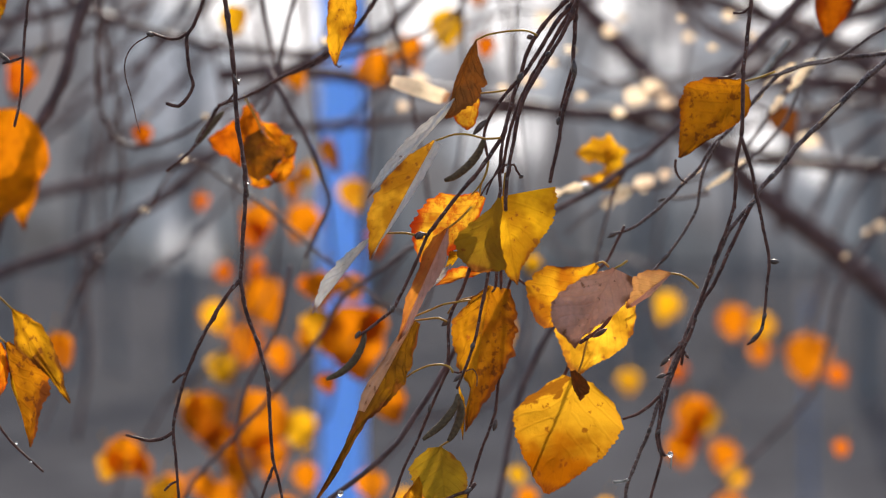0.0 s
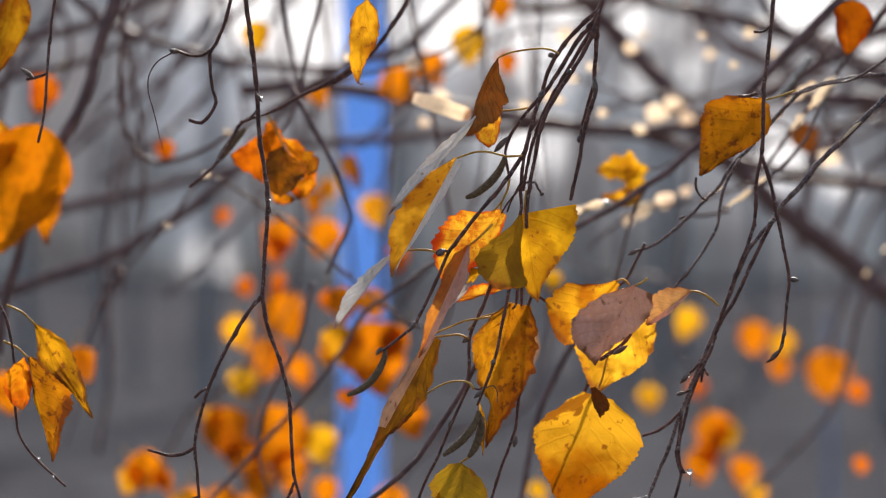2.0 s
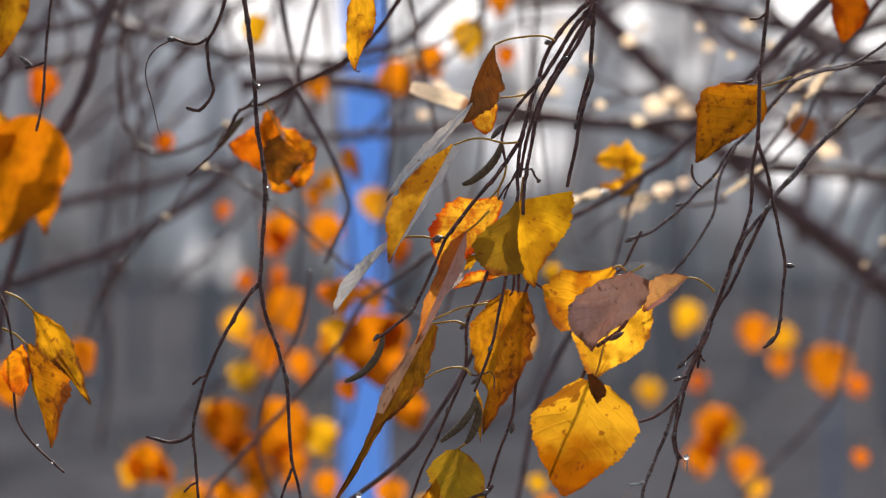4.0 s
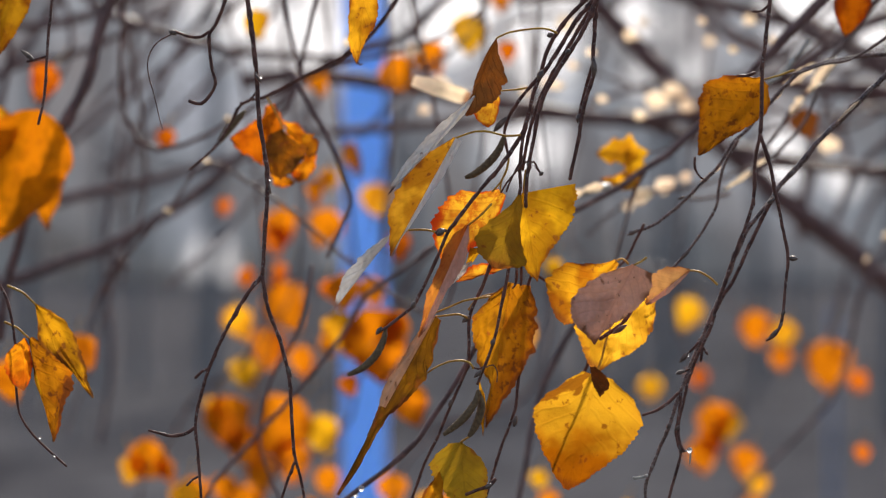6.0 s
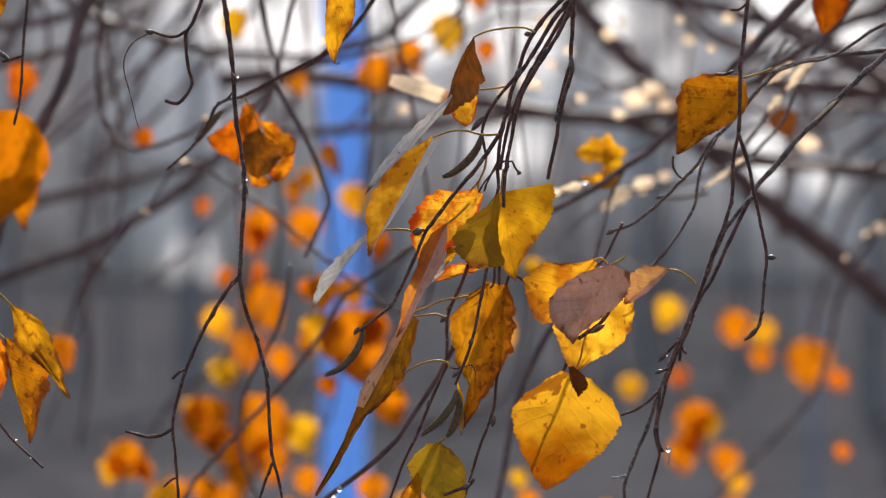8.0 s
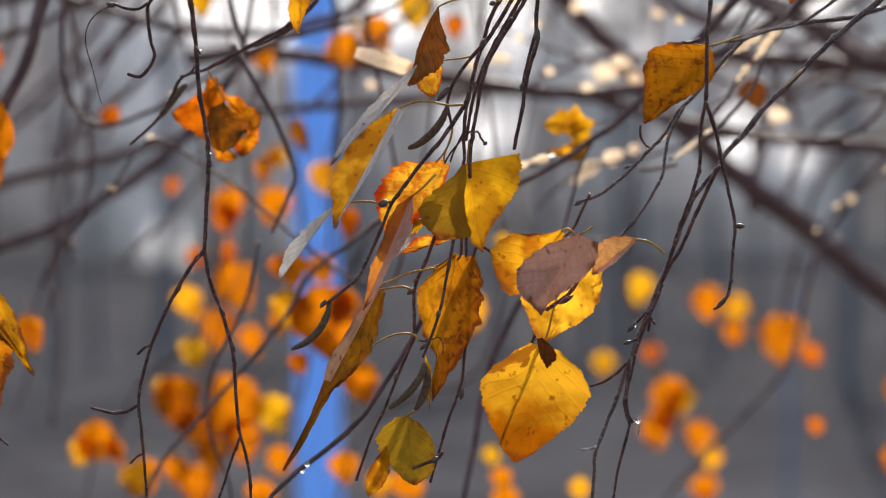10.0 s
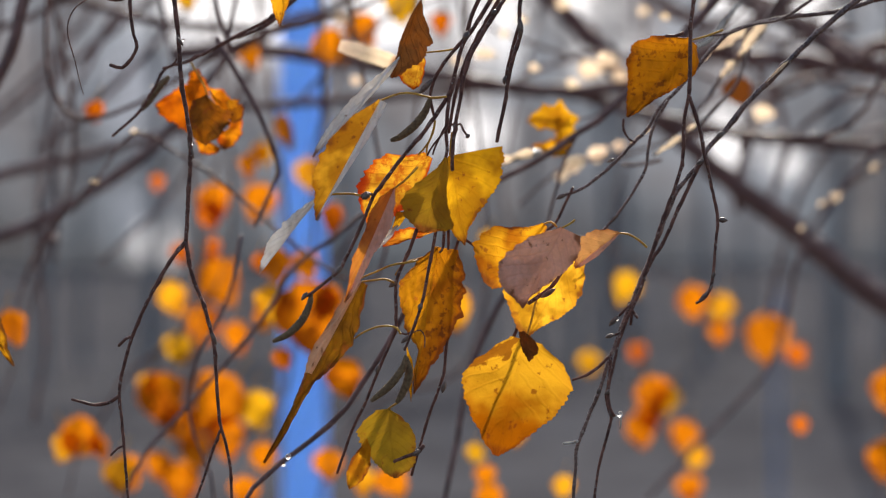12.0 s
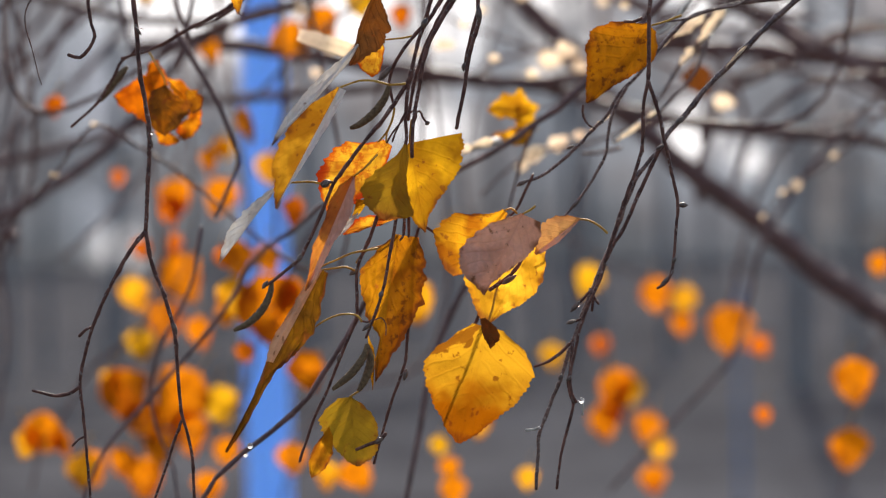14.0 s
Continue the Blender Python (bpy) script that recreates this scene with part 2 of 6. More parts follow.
# Pale bark of tips and twigs; also stretches painted pale as sun gleams.
PALE_BARK_GLEAM = solid_material("pale_bark_and_gleam", (0.22, 0.16, 0.12), (0.70, 0.62, 0.50), 180, 0.3, 0.6, 0.5, 0.0006)
CATKIN = solid_material("catkin_scales", (0.095, 0.054, 0.026), (0.25, 0.15, 0.07), 900, 0.55, 0.25, 0.8, 0.0006)
BUD = solid_material("bud_scales", (0.05, 0.025, 0.018), (0.20, 0.12, 0.08), 700, 0.35, 0.6, 0.5, 0.0003)
POST = solid_material("blue_plastic", (0.30, 0.55, 1.0), (0.38, 0.62, 1.0), 3, 0.30, 0.8, 0.15, 0.002)
pnt = POST.node_tree
pthin, pmix, pout = add(pnt, "BsdfTranslucent"), add(pnt, "MixShader"), next(n for n in pnt.nodes if n.type == "OUTPUT_MATERIAL")
pthin.inputs["Color"].default_value = rgb(0.37, 0.62, 1.0)
pmix.inputs[0].default_value = 0.5
pnt.links.new(next(n for n in pnt.nodes if n.type == "BSDF_PRINCIPLED").outputs[0], pmix.inputs[1])
pnt.links.new(pthin.outputs[0], pmix.inputs[2])
pnt.links.new(pmix.outputs[0], pout.inputs["Surface"])
DULL_POST = solid_material("dull_blue_paint", (0.16, 0.20, 0.30), (0.22, 0.27, 0.38), 6, 0.5, 0.4, 0.2, 0.002)
GROUND = solid_material("ground_litter", (0.044, 0.042, 0.045), (0.098, 0.096, 0.101), 0.35, 0.95, 0.0, 0.2, 0.01)
WOOD = solid_material("far_bark", (0.15, 0.142, 0.14), (0.27, 0.255, 0.25), 1.5, 0.85, 0.2, 0.4, 0.02, stretch=(1, 1, 0.2))
# Emissive backdrop: dark below, paler above, with bright gaps, all painted into its glow.
GLOW_DISTANCE, mnt, mout = nodes_of("glowing_painted_distance")
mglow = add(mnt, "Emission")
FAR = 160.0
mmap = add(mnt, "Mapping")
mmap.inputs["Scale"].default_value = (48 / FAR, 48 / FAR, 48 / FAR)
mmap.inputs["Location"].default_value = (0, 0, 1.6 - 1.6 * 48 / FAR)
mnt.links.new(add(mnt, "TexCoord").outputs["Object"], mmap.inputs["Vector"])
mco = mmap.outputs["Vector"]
msep = add(mnt, "SeparateXYZ")
mnt.links.new(mco, msep.inputs[0])


def soft_spot(x, z, r):
    """1 in the middle of a soft round spot, 0 outside; for painted gaps, haze and dark patches."""
    n = add(mnt, "VectorMath")
    n.operation = "DISTANCE"
    mnt.links.new(mco, n.inputs[0])
    n.inputs[1].default_value = (x, 48, z)
    return calc(mnt, "SUBTRACT", 1.0, steps(mnt, n.outputs["Value"], 0.0, r * 1.25))


gaps = soft_spot(-14, 7, 1.0)
for gx, _, gz, gr in ((*q, s) for q, s in zip(((-3.985, 48, 5.659), (-2.721, 48, 5.421), (-1.363, 48, 5.572), (-0.489, 48, 5.381), (1.16, 48, 5.29), (-4.451, 48, 1.434), (0.878, 48, 3.397), (5.43, 48, 3.271), (6.35, 48, 2.79), (5.709, 48, 5.79), (6.871, 48, 5.407), (-0.102, 48, 5.77), (3.294, 48, 4.716), (6.217, 48, -0.019), (3, 48, 5.49)), (0.89, 1.10, 0.93, 0.69, 1.03, 0.48, 0.75, 0.64, 0.32, 0.80, 0.66, 0.69, 0.75, 0.27, 0.75))):
    gaps = calc(mnt, "MAXIMUM", gaps, soft_spot(gx, gz, gr))
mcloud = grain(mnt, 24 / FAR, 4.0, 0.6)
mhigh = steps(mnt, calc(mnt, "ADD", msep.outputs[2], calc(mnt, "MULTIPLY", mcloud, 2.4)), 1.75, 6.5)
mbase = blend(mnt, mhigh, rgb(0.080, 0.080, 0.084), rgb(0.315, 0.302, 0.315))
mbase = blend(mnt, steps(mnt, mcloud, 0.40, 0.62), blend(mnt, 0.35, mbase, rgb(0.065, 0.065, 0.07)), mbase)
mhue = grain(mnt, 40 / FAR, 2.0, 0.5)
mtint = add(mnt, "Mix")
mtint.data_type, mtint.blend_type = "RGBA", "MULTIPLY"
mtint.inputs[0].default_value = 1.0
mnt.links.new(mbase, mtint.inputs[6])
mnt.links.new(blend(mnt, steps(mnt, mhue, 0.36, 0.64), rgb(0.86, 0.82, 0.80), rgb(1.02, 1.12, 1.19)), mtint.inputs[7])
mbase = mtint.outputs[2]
# Pale bluish haze painted into the backdrop's glow as soft round spots.
painted_haze = soft_spot(-4.75, 4.15, 1.15)
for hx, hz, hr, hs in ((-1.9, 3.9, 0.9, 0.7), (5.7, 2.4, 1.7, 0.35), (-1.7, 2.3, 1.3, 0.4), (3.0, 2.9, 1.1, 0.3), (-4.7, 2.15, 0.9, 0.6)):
    painted_haze = calc(mnt, "MAXIMUM", painted_haze, calc(mnt, "MULTIPLY", soft_spot(hx, hz, hr), hs))
mbase = blend(mnt, calc(mnt, "MULTIPLY", painted_haze, 0.6), mbase, rgb(0.36, 0.39, 0.46))
# Dark spots painted in to dim these stretches of the backdrop.
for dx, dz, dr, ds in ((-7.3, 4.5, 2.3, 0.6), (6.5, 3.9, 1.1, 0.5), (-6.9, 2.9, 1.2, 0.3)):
    mbase = blend(mnt, calc(mnt, "MULTIPLY", soft_spot(dx, dz, dr), ds), mbase, rgb(0.085, 0.082, 0.088))
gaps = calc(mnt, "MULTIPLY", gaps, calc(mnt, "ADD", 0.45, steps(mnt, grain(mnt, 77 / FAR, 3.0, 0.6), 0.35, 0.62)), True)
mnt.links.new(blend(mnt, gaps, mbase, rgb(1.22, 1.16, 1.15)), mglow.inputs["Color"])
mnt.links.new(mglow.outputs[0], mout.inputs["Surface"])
WATER, wnt, wout = nodes_of("water_drop")
wglass = add(wnt, "BsdfGlass")
wglass.inputs["IOR"].default_value, wglass.inputs["Roughness"].default_value = 1.33, 0.03
wnt.links.new(wglass.outputs[0], wout.inputs["Surface"])


# ---- building ----
ORIGIN = {}


def thing(name, at, label, category, group="", kind=""):
    ob = tagged(new(name), label, category, group, kind)
    ob.empty_display_size = 0.01
    ob.location = at
    ORIGIN[ob.name] = Vector(at)
    return ob


def part(name, bm, material, parent, label=""):
    """Links a bmesh, built in world coordinates, as one mesh under a thing or under a part."""
    origin = ORIGIN[parent.name]
    bmesh.ops.translate(bm, verts=bm.verts, vec=-origin)
    me = bpy.data.meshes.new(name)
    bm.to_mesh(me)
    bm.free()
    for p in me.polygons:
        p.use_smooth = True
    me.materials.append(material)
    ob = new(name, me)
    ob.parent = parent
    ORIGIN[ob.name] = origin
    return tagged(ob, label) if label else ob


def spline(pts, step):
    """A smooth line through the points, sampled about every step metres."""
    p = [Vector(q) for q in pts]
    p = [p[0] * 2 - p[1], *p, p[-1] * 2 - p[-2]]
    out = []
    for i in range(1, len(p) - 2):
        a, b, c, d = p[i - 1:i + 3]
        n = max(2, int((c - b).length / step))
        for k in range(n):
            s = k / n
            out.append(0.5 * (2 * b + (c - a) * s + (2 * a - 5 * b + 4 * c - d) * s * s + (3 * b - a - 3 * c + d) * s ** 3))
    out.append(p[-2])
    return out


def tube(pts, r0, r1, sides=8, step=0.0016, knots=0.0, rough=0.0, seed=0, bm=None):
    """A tapered round stem along the points; knots: how far the nodes swell; rough: wobble of the bark."""
    line = spline(pts, step)
    rng = random.Random(seed * 7 + len(line))
    if rough:
        line = [q + 0.22 * r0 * Vector((noise.noise(q * 95 + Vector((seed, 0, 0))), 0, noise.noise(q * 95 + Vector((0, seed, 9))))) +
                0.18 * r0 * Vector((noise.noise(q * 330), 0, noise.noise(q * 330 + Vector((5, 5, 5))))) if 0 < i < len(line) - 1 else q for i, q in enumerate(line)]
    total = len(line) - 1
    whole = sum((b - a).length for a, b in zip(line, line[1:]))
    nodes, at = [], rng.uniform(0.002, 0.012)
    while knots and at < whole and len(nodes) < 60:
        nodes.append((at, rng.uniform(0.15, 1.0) * knots, rng.uniform(0.0004, 0.0011), rng.uniform(0, math.tau)))
        at += rng.uniform(0.004, 0.022)
    radii, lumps, walked = [], [], 0.0
    for i, q in enumerate(line):
        if i:
            walked += (q - line[i - 1]).length
        s = i / total
        radii.append(r0 + (r1 - r0) * s)
        lumps.append([(k * math.exp(-((walked - c) / (wd * (1.6 if walked < c else 0.7))) ** 2), turn) for c, k, wd, turn in nodes if abs(walked - c) < 0.004])
    bm = bm or bmesh.new()
    up = Vector((0.3, 0.9, 0.31))
    rings = []
    for i, q in enumerate(line):
        tan = (line[min(i + 1, total)] - line[max(i - 1, 0)]).normalized()
        a = (up - tan * up.dot(tan)).normalized()
        b = tan.cross(a)
        ring = []
        for k in range(sides):
            w = math.tau * k / sides
            r = radii[i] * (1 + rough * noise.noise(q * 420 + Vector((math.cos(w), math.sin(w), seed))) + sum(k * (0.45 + 0.75 * math.cos(w - turn)) for k, turn in lumps[i]))
            ring.append(bm.verts.new(q + (a * math.cos(w) + b * math.sin(w)) * r))
        rings.append(ring)
    for u, v in zip(rings, rings[1:]):
        for k in range(sides):
            bm.faces.new((u[k], u[(k + 1) % sides], v[(k + 1) % sides], v[k]))
    for ring, end, way in ((rings[0], line[0], -1), (rings[-1], line[-1], 1)):
        tan = (line[1] - line[0]) if way < 0 else (line[-1] - line[-2])
        tip = bm.verts.new(end + tan.normalized() * way * (r0 if way < 0 else r1) * 0.7)
        for k in range(sides):
            f = (ring[k], ring[(k + 1) % sides], tip)
            bm.faces.new(f if way > 0 else f[::-1])
    return bm


def spindle(pts, radius, sides=9, step=0.0012, scales=0.0, blunt=0.5):
    """A catkin or a bud: thick in the middle, rounded at both ends, with ringed scales."""
    line = spline(pts, step)
    total = len(line) - 1
    bm = bmesh.new()
    rings = []
    for i, q in enumerate(line):
        s = i / total
        tan = (line[min(i + 1, total)] - line[max(i - 1, 0)]).normalized()
        a = (Vector((0.2, 0.9, 0.37)) - tan * tan.dot(Vector((0.2, 0.9, 0.37)))).normalized()
        b = tan.cross(a)
        r = radius * max(0.06, math.sin(math.pi * (0.04 + 0.92 * s))) ** blunt
        ring = []
        for k in range(sides):
            w = math.tau * k / sides
            bump = 1 + scales * math.cos(math.pi * i + math.pi * k)
            ring.append(bm.verts.new(q + (a * math.cos(w) + b * math.sin(w)) * r * bump))
        rings.append(ring)
    for u, v in zip(rings, rings[1:]):
        for k in range(sides):
            bm.faces.new((u[k], u[(k + 1) % sides], v[(k + 1) % sides], v[k]))
    bm.faces.new(rings[0][::-1])
    bm.faces.new(rings[-1])
    return bm


def along_form(reach, v):
    """The reach of one half of a leaf at v, smoothly between eight places."""
    places = (0.0, 0.1, 0.25, 0.4, 0.55, 0.7, 0.85, 1.0)
    for i in range(7):
        if v <= places[i + 1]:
            s = (v - places[i]) / (places[i + 1] - places[i])
            s = s * 0.5 + s * s * (3 - 2 * s) * 0.5
            return reach[i] + (reach[i + 1] - reach[i]) * s
    return reach[7]


def blade(base, tip, width, turn=0.0, fold=(12, 12), curl=0.08, wave=0.055, seed=0, rows=72, cols=7, teeth=18, twist=0.0, sag=0.0, asym=1.0, ragged=0.10, peak=0.27, form=None, upto=1.0):
    """A birch leaf from base to tip: egg-shaped with a drawn-out point and a toothed margin. turn: degrees it is turned about its midrib,
    0 facing -y; fold: degrees by which the two halves rise; curl: how far the point bends back; twist: degrees from base to tip;
    asym: width of the first half against the second; ragged: how uneven the margin is; peak: where along it is widest;
    form: for a bent or folded leaf, the reach of its first and second half at eight places along, against its length;
    upto: how far along the second half keeps a look of its own."""
    base, tip = Vector(base), Vector(tip)
    axis = tip - base
    length = axis.length
    axis.normalize()
    n0 = Vector((0, -1, 0))
    n0 = (n0 - axis * n0.dot(axis)).normalized()
    bm = bmesh.new()
    uv = bm.loops.layers.uv.new("UVMap")
    rng = random.Random(seed)
    off = Vector((rng.uniform(-50, 50), rng.uniform(-50, 50), rng.uniform(-50, 50)))
    grid = []
    for i in range(rows + 1):
        v = i / rows
        if v < peak:
            h = (1 - (1 - v / peak) ** 2.0) ** 0.5
        else:
            s = (v - peak) / (1 - peak)
            h = (1 - s ** 1.9) ** 0.98 * (1 - 0.10 * s)
        h = max(h, 0.014) * width / 2
        ang = radians(turn + twist * v)
        nrm = Matrix.Rotation(ang, 3, axis) @ n0
        side = axis.cross(nrm)
        row = []
        for j in range(-cols, cols + 1):
            u = j / cols
            first = j < 0
            f = radians(fold[0] if first else fold[1])
            hh = h * (asym if first else 1.0) * (1 + ragged * 1.6 * noise.noise(off + Vector((3.0 if first else 8.0, v * 5.5, 2))))
            if form:
                hh = along_form(form[0 if first else 1], v) * length * (1 + ragged * (0.5 * noise.noise(off + Vector((3.0 if first else 8.0, v * 5.5, 2))) + 0.6 * noise.noise(off + Vector((5.0 if first else 1.0, v * 17, 7)))))
            w = u * hh
            ahead = 0.0
            if abs(j) == cols and 0.05 < v < 0.97:
                saw = (v * teeth + 0.5 * noise.noise(off + Vector((v * 6, j, 4)))) % 1.0
                big = 0.6 + 0.9 * abs(noise.noise(off + Vector((v * 11, j, 0))))
                w *= 1 + 0.05 * (1 - saw) * big
                ahead = 0.35 * (1 - saw) / teeth
            q = base + axis * (length * (v + ahead + 0.10 * abs(u) * (h / length) * (1 - v)))
            lift = abs(w) * math.sin(f) - curl * length * (v * v - 0.25 * v) - sag * length * math.sin(math.pi * v)
            lift += wave * length * (noise.noise(off + Vector((u * 1.6, v * 3.2, 0))) + 0.35 * noise.noise(off + Vector((u * 4.5, v * 9, 5))))
            lift += 0.004 * length * math.cos(math.tau * 8.5 * (v - 0.30 * abs(u))) * abs(u) * (1 - abs(u))
            row.append(bm.verts.new(q + side * (w * math.cos(f)) + nrm * lift))
        grid.append(row)
    for i in range(rows):
        for j in range(2 * cols):
            f = bm.faces.new((grid[i][j], grid[i][j + 1], grid[i + 1][j + 1], grid[i + 1][j]))
            f.material_index = 0 if j < cols or i > upto * rows else 1
            for lp, (a, b) in zip(f.loops, ((i, j), (i, j + 1), (i + 1, j + 1), (i + 1, j))):
                lp[uv].uv = (b / (2 * cols), a / rows)
    return bm


SEED = [0]


def leaf(parent, base, tip, width, material, stalk=(), label="", stalk_r=0.00042, half=None, **shape):
    """half: the material of the second half, where a folded leaf shows its other side there."""
    SEED[0] += 1
    shape.setdefault("seed", SEED[0])
    ob = part("leaf", blade(base, tip, width, **shape), material, parent, label)
    ob.data.materials.append(half or material)
    if stalk:
        part("leaf_stalk", tube([*stalk, base], stalk_r, stalk_r * 0.8, 6, 0.002, seed=SEED[0]), STALK, ob)
    return ob


def stem(parent, pts, r0, r1, name="stem", material=None, knots=0.75, label="", **more):
    SEED[0] += 1
    return part(name, tube(pts, r0 * 0.84, r1 * 0.80, knots=knots, rough=0.3, seed=SEED[0], **more), material or TWIG, parent, label)


def bud(parent, at, to, radius=0.0009):
    return part("bud", spindle([at, [(a + b) / 2 for a, b in zip(at, to)], to], radius, 7, 0.0006, blunt=0.8), BUD, parent)


def catkin(parent, pts, radius):
    return part("catkin", spindle(pts, radius, 12, 0.0009, 0.10, 0.42), CATKIN, parent, "closed brown-green catkin")


# ---- ground and distance ----
def make_ground():
    bm = bmesh.new()
    side, n = 900.0, 60
    grid = [[None] * (n + 1) for _ in range(n + 1)]
    for i in range(n + 1):
        for j in range(n + 1):
            x, y = (i / n - 0.5) * 2, (j / n - 0.5) * 2
            x, y = side * x * abs(x), side * y * abs(y)
            z = 0.25 * noise.noise(Vector((x * 0.05, y * 0.05, 0))) if abs(x) + abs(y) > 6 else 0.0
            grid[i][j] = bm.verts.new((x, y, z))
    for i in range(n):
        for j in range(n):
            bm.faces.new((grid[i][j], grid[i + 1][j], grid[i + 1][j + 1], grid[i][j + 1]))
    me = bpy.data.meshes.new("ground")
    bm.to_mesh(me)
    bm.free()
    me.materials.append(GROUND)
    return tagged(new("ground", me), "grey autumn ground under leafless trees", "ground", kind="structure")


make_ground()


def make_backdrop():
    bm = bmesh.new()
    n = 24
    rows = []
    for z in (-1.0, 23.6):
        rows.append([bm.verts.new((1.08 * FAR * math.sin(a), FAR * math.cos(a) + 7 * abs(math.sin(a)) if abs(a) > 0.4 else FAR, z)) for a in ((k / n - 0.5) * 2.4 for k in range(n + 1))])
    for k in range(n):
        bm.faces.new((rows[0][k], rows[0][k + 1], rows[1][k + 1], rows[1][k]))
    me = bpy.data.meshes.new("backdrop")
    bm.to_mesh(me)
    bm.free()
    me.materials.append(GLOW_DISTANCE)
    return tagged(new("backdrop", me), "glowing backdrop painted as misty grey wood with bright sky gaps", "backdrop", kind="structure")


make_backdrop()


def sticks(name, rods, material, sides=5):
    """Many tapered straight rods as one mesh: start, end, two radii each."""
    verts, faces = [], []
    for a, b, ra, rb in rods:
        a, b = Vector(a), Vector(b)
        d = (b - a).normalized()
        u = d.orthogonal().normalized()
        w = d.cross(u)
        k0 = len(verts)
        for q, r in ((a, ra), (b, rb)):
            for k in range(sides):
                t = math.tau * k / sides
                verts.append(q + (u * math.cos(t) + w * math.sin(t)) * r)
        faces += [(k0 + k, k0 + (k + 1) % sides, k0 + sides + (k + 1) % sides, k0 + sides + k) for k in range(sides)]
    me = bpy.data.meshes.new(name)
    me.from_pydata(verts, [], faces)
    me.materials.append(material)
    return new(name, me)


def rods_bm(rods, sides=4):
    """Tapered straight rods in one bmesh: start, end, two radii each."""
    bm = bmesh.new()
    for a, b, ra, rb in rods:
        a, b = Vector(a), Vector(b)
        d = (b - a).normalized()
        u = d.orthogonal().normalized()
        w = d.cross(u)
        ring = [[bm.verts.new(q + (u * math.cos(math.tau * k / sides) + w * math.sin(math.tau * k / sides)) * r) for k in range(sides)] for q, r in ((a, ra), (b, rb))]
        for k in range(sides):
            bm.faces.new((ring[0][k], ring[0][(k + 1) % sides], ring[1][(k + 1) % sides], ring[1][k]))
    return bm


def bare_tree(rng, x, y):
    """A leafless tree of the wood: bent trunk, limbs and fine twigs."""
    h, r, lean = rng.uniform(6, 11), rng.uniform(0.05, 0.13), rng.uniform(-0.06, 0.06)
    tr = thing("bare_tree", (x, y, 0), "leafless grey tree at the edge of the wood", "tree", "bare trees of the wood")
    line = [(x, y, -0.3), (x + lean * h * 0.3, y, h * 0.35), (x + lean * h * 0.5 + rng.uniform(-0.1, 0.1), y, h * 0.7), (x + lean * h, y, h)]
    part("trunk", tube(line, r, r * 0.2, 8, 0.5, rough=0.1), WOOD, tr)
    limbs, twigs = [], []
    for k in range(14):
        z = h * rng.uniform(0.12, 0.98)
        w, up, ln = rng.uniform(0, math.tau), rng.uniform(0.2, 1.1), rng.uniform(0.5, 1.9)
        a = Vector((x + lean * z, y, z))
        b = a + Vector((math.cos(w), math.sin(w), up)) * ln
        limbs.append((a, b, 0.020, 0.008))
        for q in range(4):
            c = a.lerp(b, rng.uniform(0.3, 1))
            w2 = rng.uniform(0, math.tau)
            twigs.append((c, c + Vector((math.cos(w2), math.sin(w2), rng.uniform(-0.8, 0.7))) * rng.uniform(0.3, 0.9), 0.008, 0.003))
    tagged(part("crown", rods_bm(limbs + twigs, 4), WOOD, tr), kind="stuff")


def far_woods():
    rng = random.Random(11)
    for i in range(46):
        y = rng.uniform(23, 44)
        bare_tree(rng, rng.uniform(-0.30, 0.30) * (y + 6), y)
    brush = []
    for i in range(420):
        y = rng.uniform(21, 44)
        x = rng.uniform(-0.3, 0.3) * (y + 6)
        hh = rng.uniform(0.4, 2.0) * rng.random() + 0.2
        brush.append(((x, y, -0.2), (x + rng.uniform(-0.4, 0.4), y + rng.uniform(-0.4, 0.4), hh), 0.012, 0.005))
    tagged(sticks("far_brush", brush, WOOD, 3), "grey undergrowth along the edge of the wood", "undergrowth", kind="stuff")


far_woods()


def make_post(x, y, r, height, paint, label):
    post = thing("post", (x, y, 0), label, "post")
    part("shaft", tube([(x, y, -0.3), (x, y, height * 0.5), (x + 0.01, y, height)], r * 1.12, r * 0.9, 20, 0.25), paint, post)
    cap = bmesh.new()
    bmesh.ops.create_uvsphere(cap, u_segments=16, v_segments=8, radius=r * 1.05)
    bmesh.ops.translate(cap, verts=cap.verts, vec=(x + 0.01, y, height))
    part("cap", cap, paint, post)
    return post


make_post(-0.110, 3.2, 0.025, 4.2, POST, "light blue plastic round post standing in the ground")
make_post(2.071, 16, 0.02, 1.25, DULL_POST, "short dull blue-grey post far back")


# ---- the birch that carries the twigs, standing beside the view ----
BOUGHS = (((-1.45, 1.75, 2.15), (-0.9, 1.25, 2.16), (-0.3, 1.0, 2.08), (0.3, 0.96, 2.05), (1.0, 1.05, 2.12)),
         ((-1.45, 1.75, 2.3), (-0.9, 1.5, 2.3), (-0.3, 1.42, 2.2), (0.4, 1.4, 2.18), (1.1, 1.5, 2.25)),
         ((-1.45, 1.75, 2.45), (-0.9, 1.85, 2.42), (-0.2, 1.9, 2.32), (0.5, 1.95, 2.3), (1.2, 2.0, 2.38)))
tree = thing("birch_tree", (-1.5, 1.75, 0), "white-barked birch with long drooping limbs", "tree")
part("trunk", tube([(-1.5, 1.75, -0.1), (-1.5, 1.75, 1.0), (-1.46, 1.75, 2.3), (-1.42, 1.76, 3.6), (-1.3, 1.8, 5.0)], 0.12, 0.05, 18, 0.08, rough=0.1), WHITE_BARK, tree)
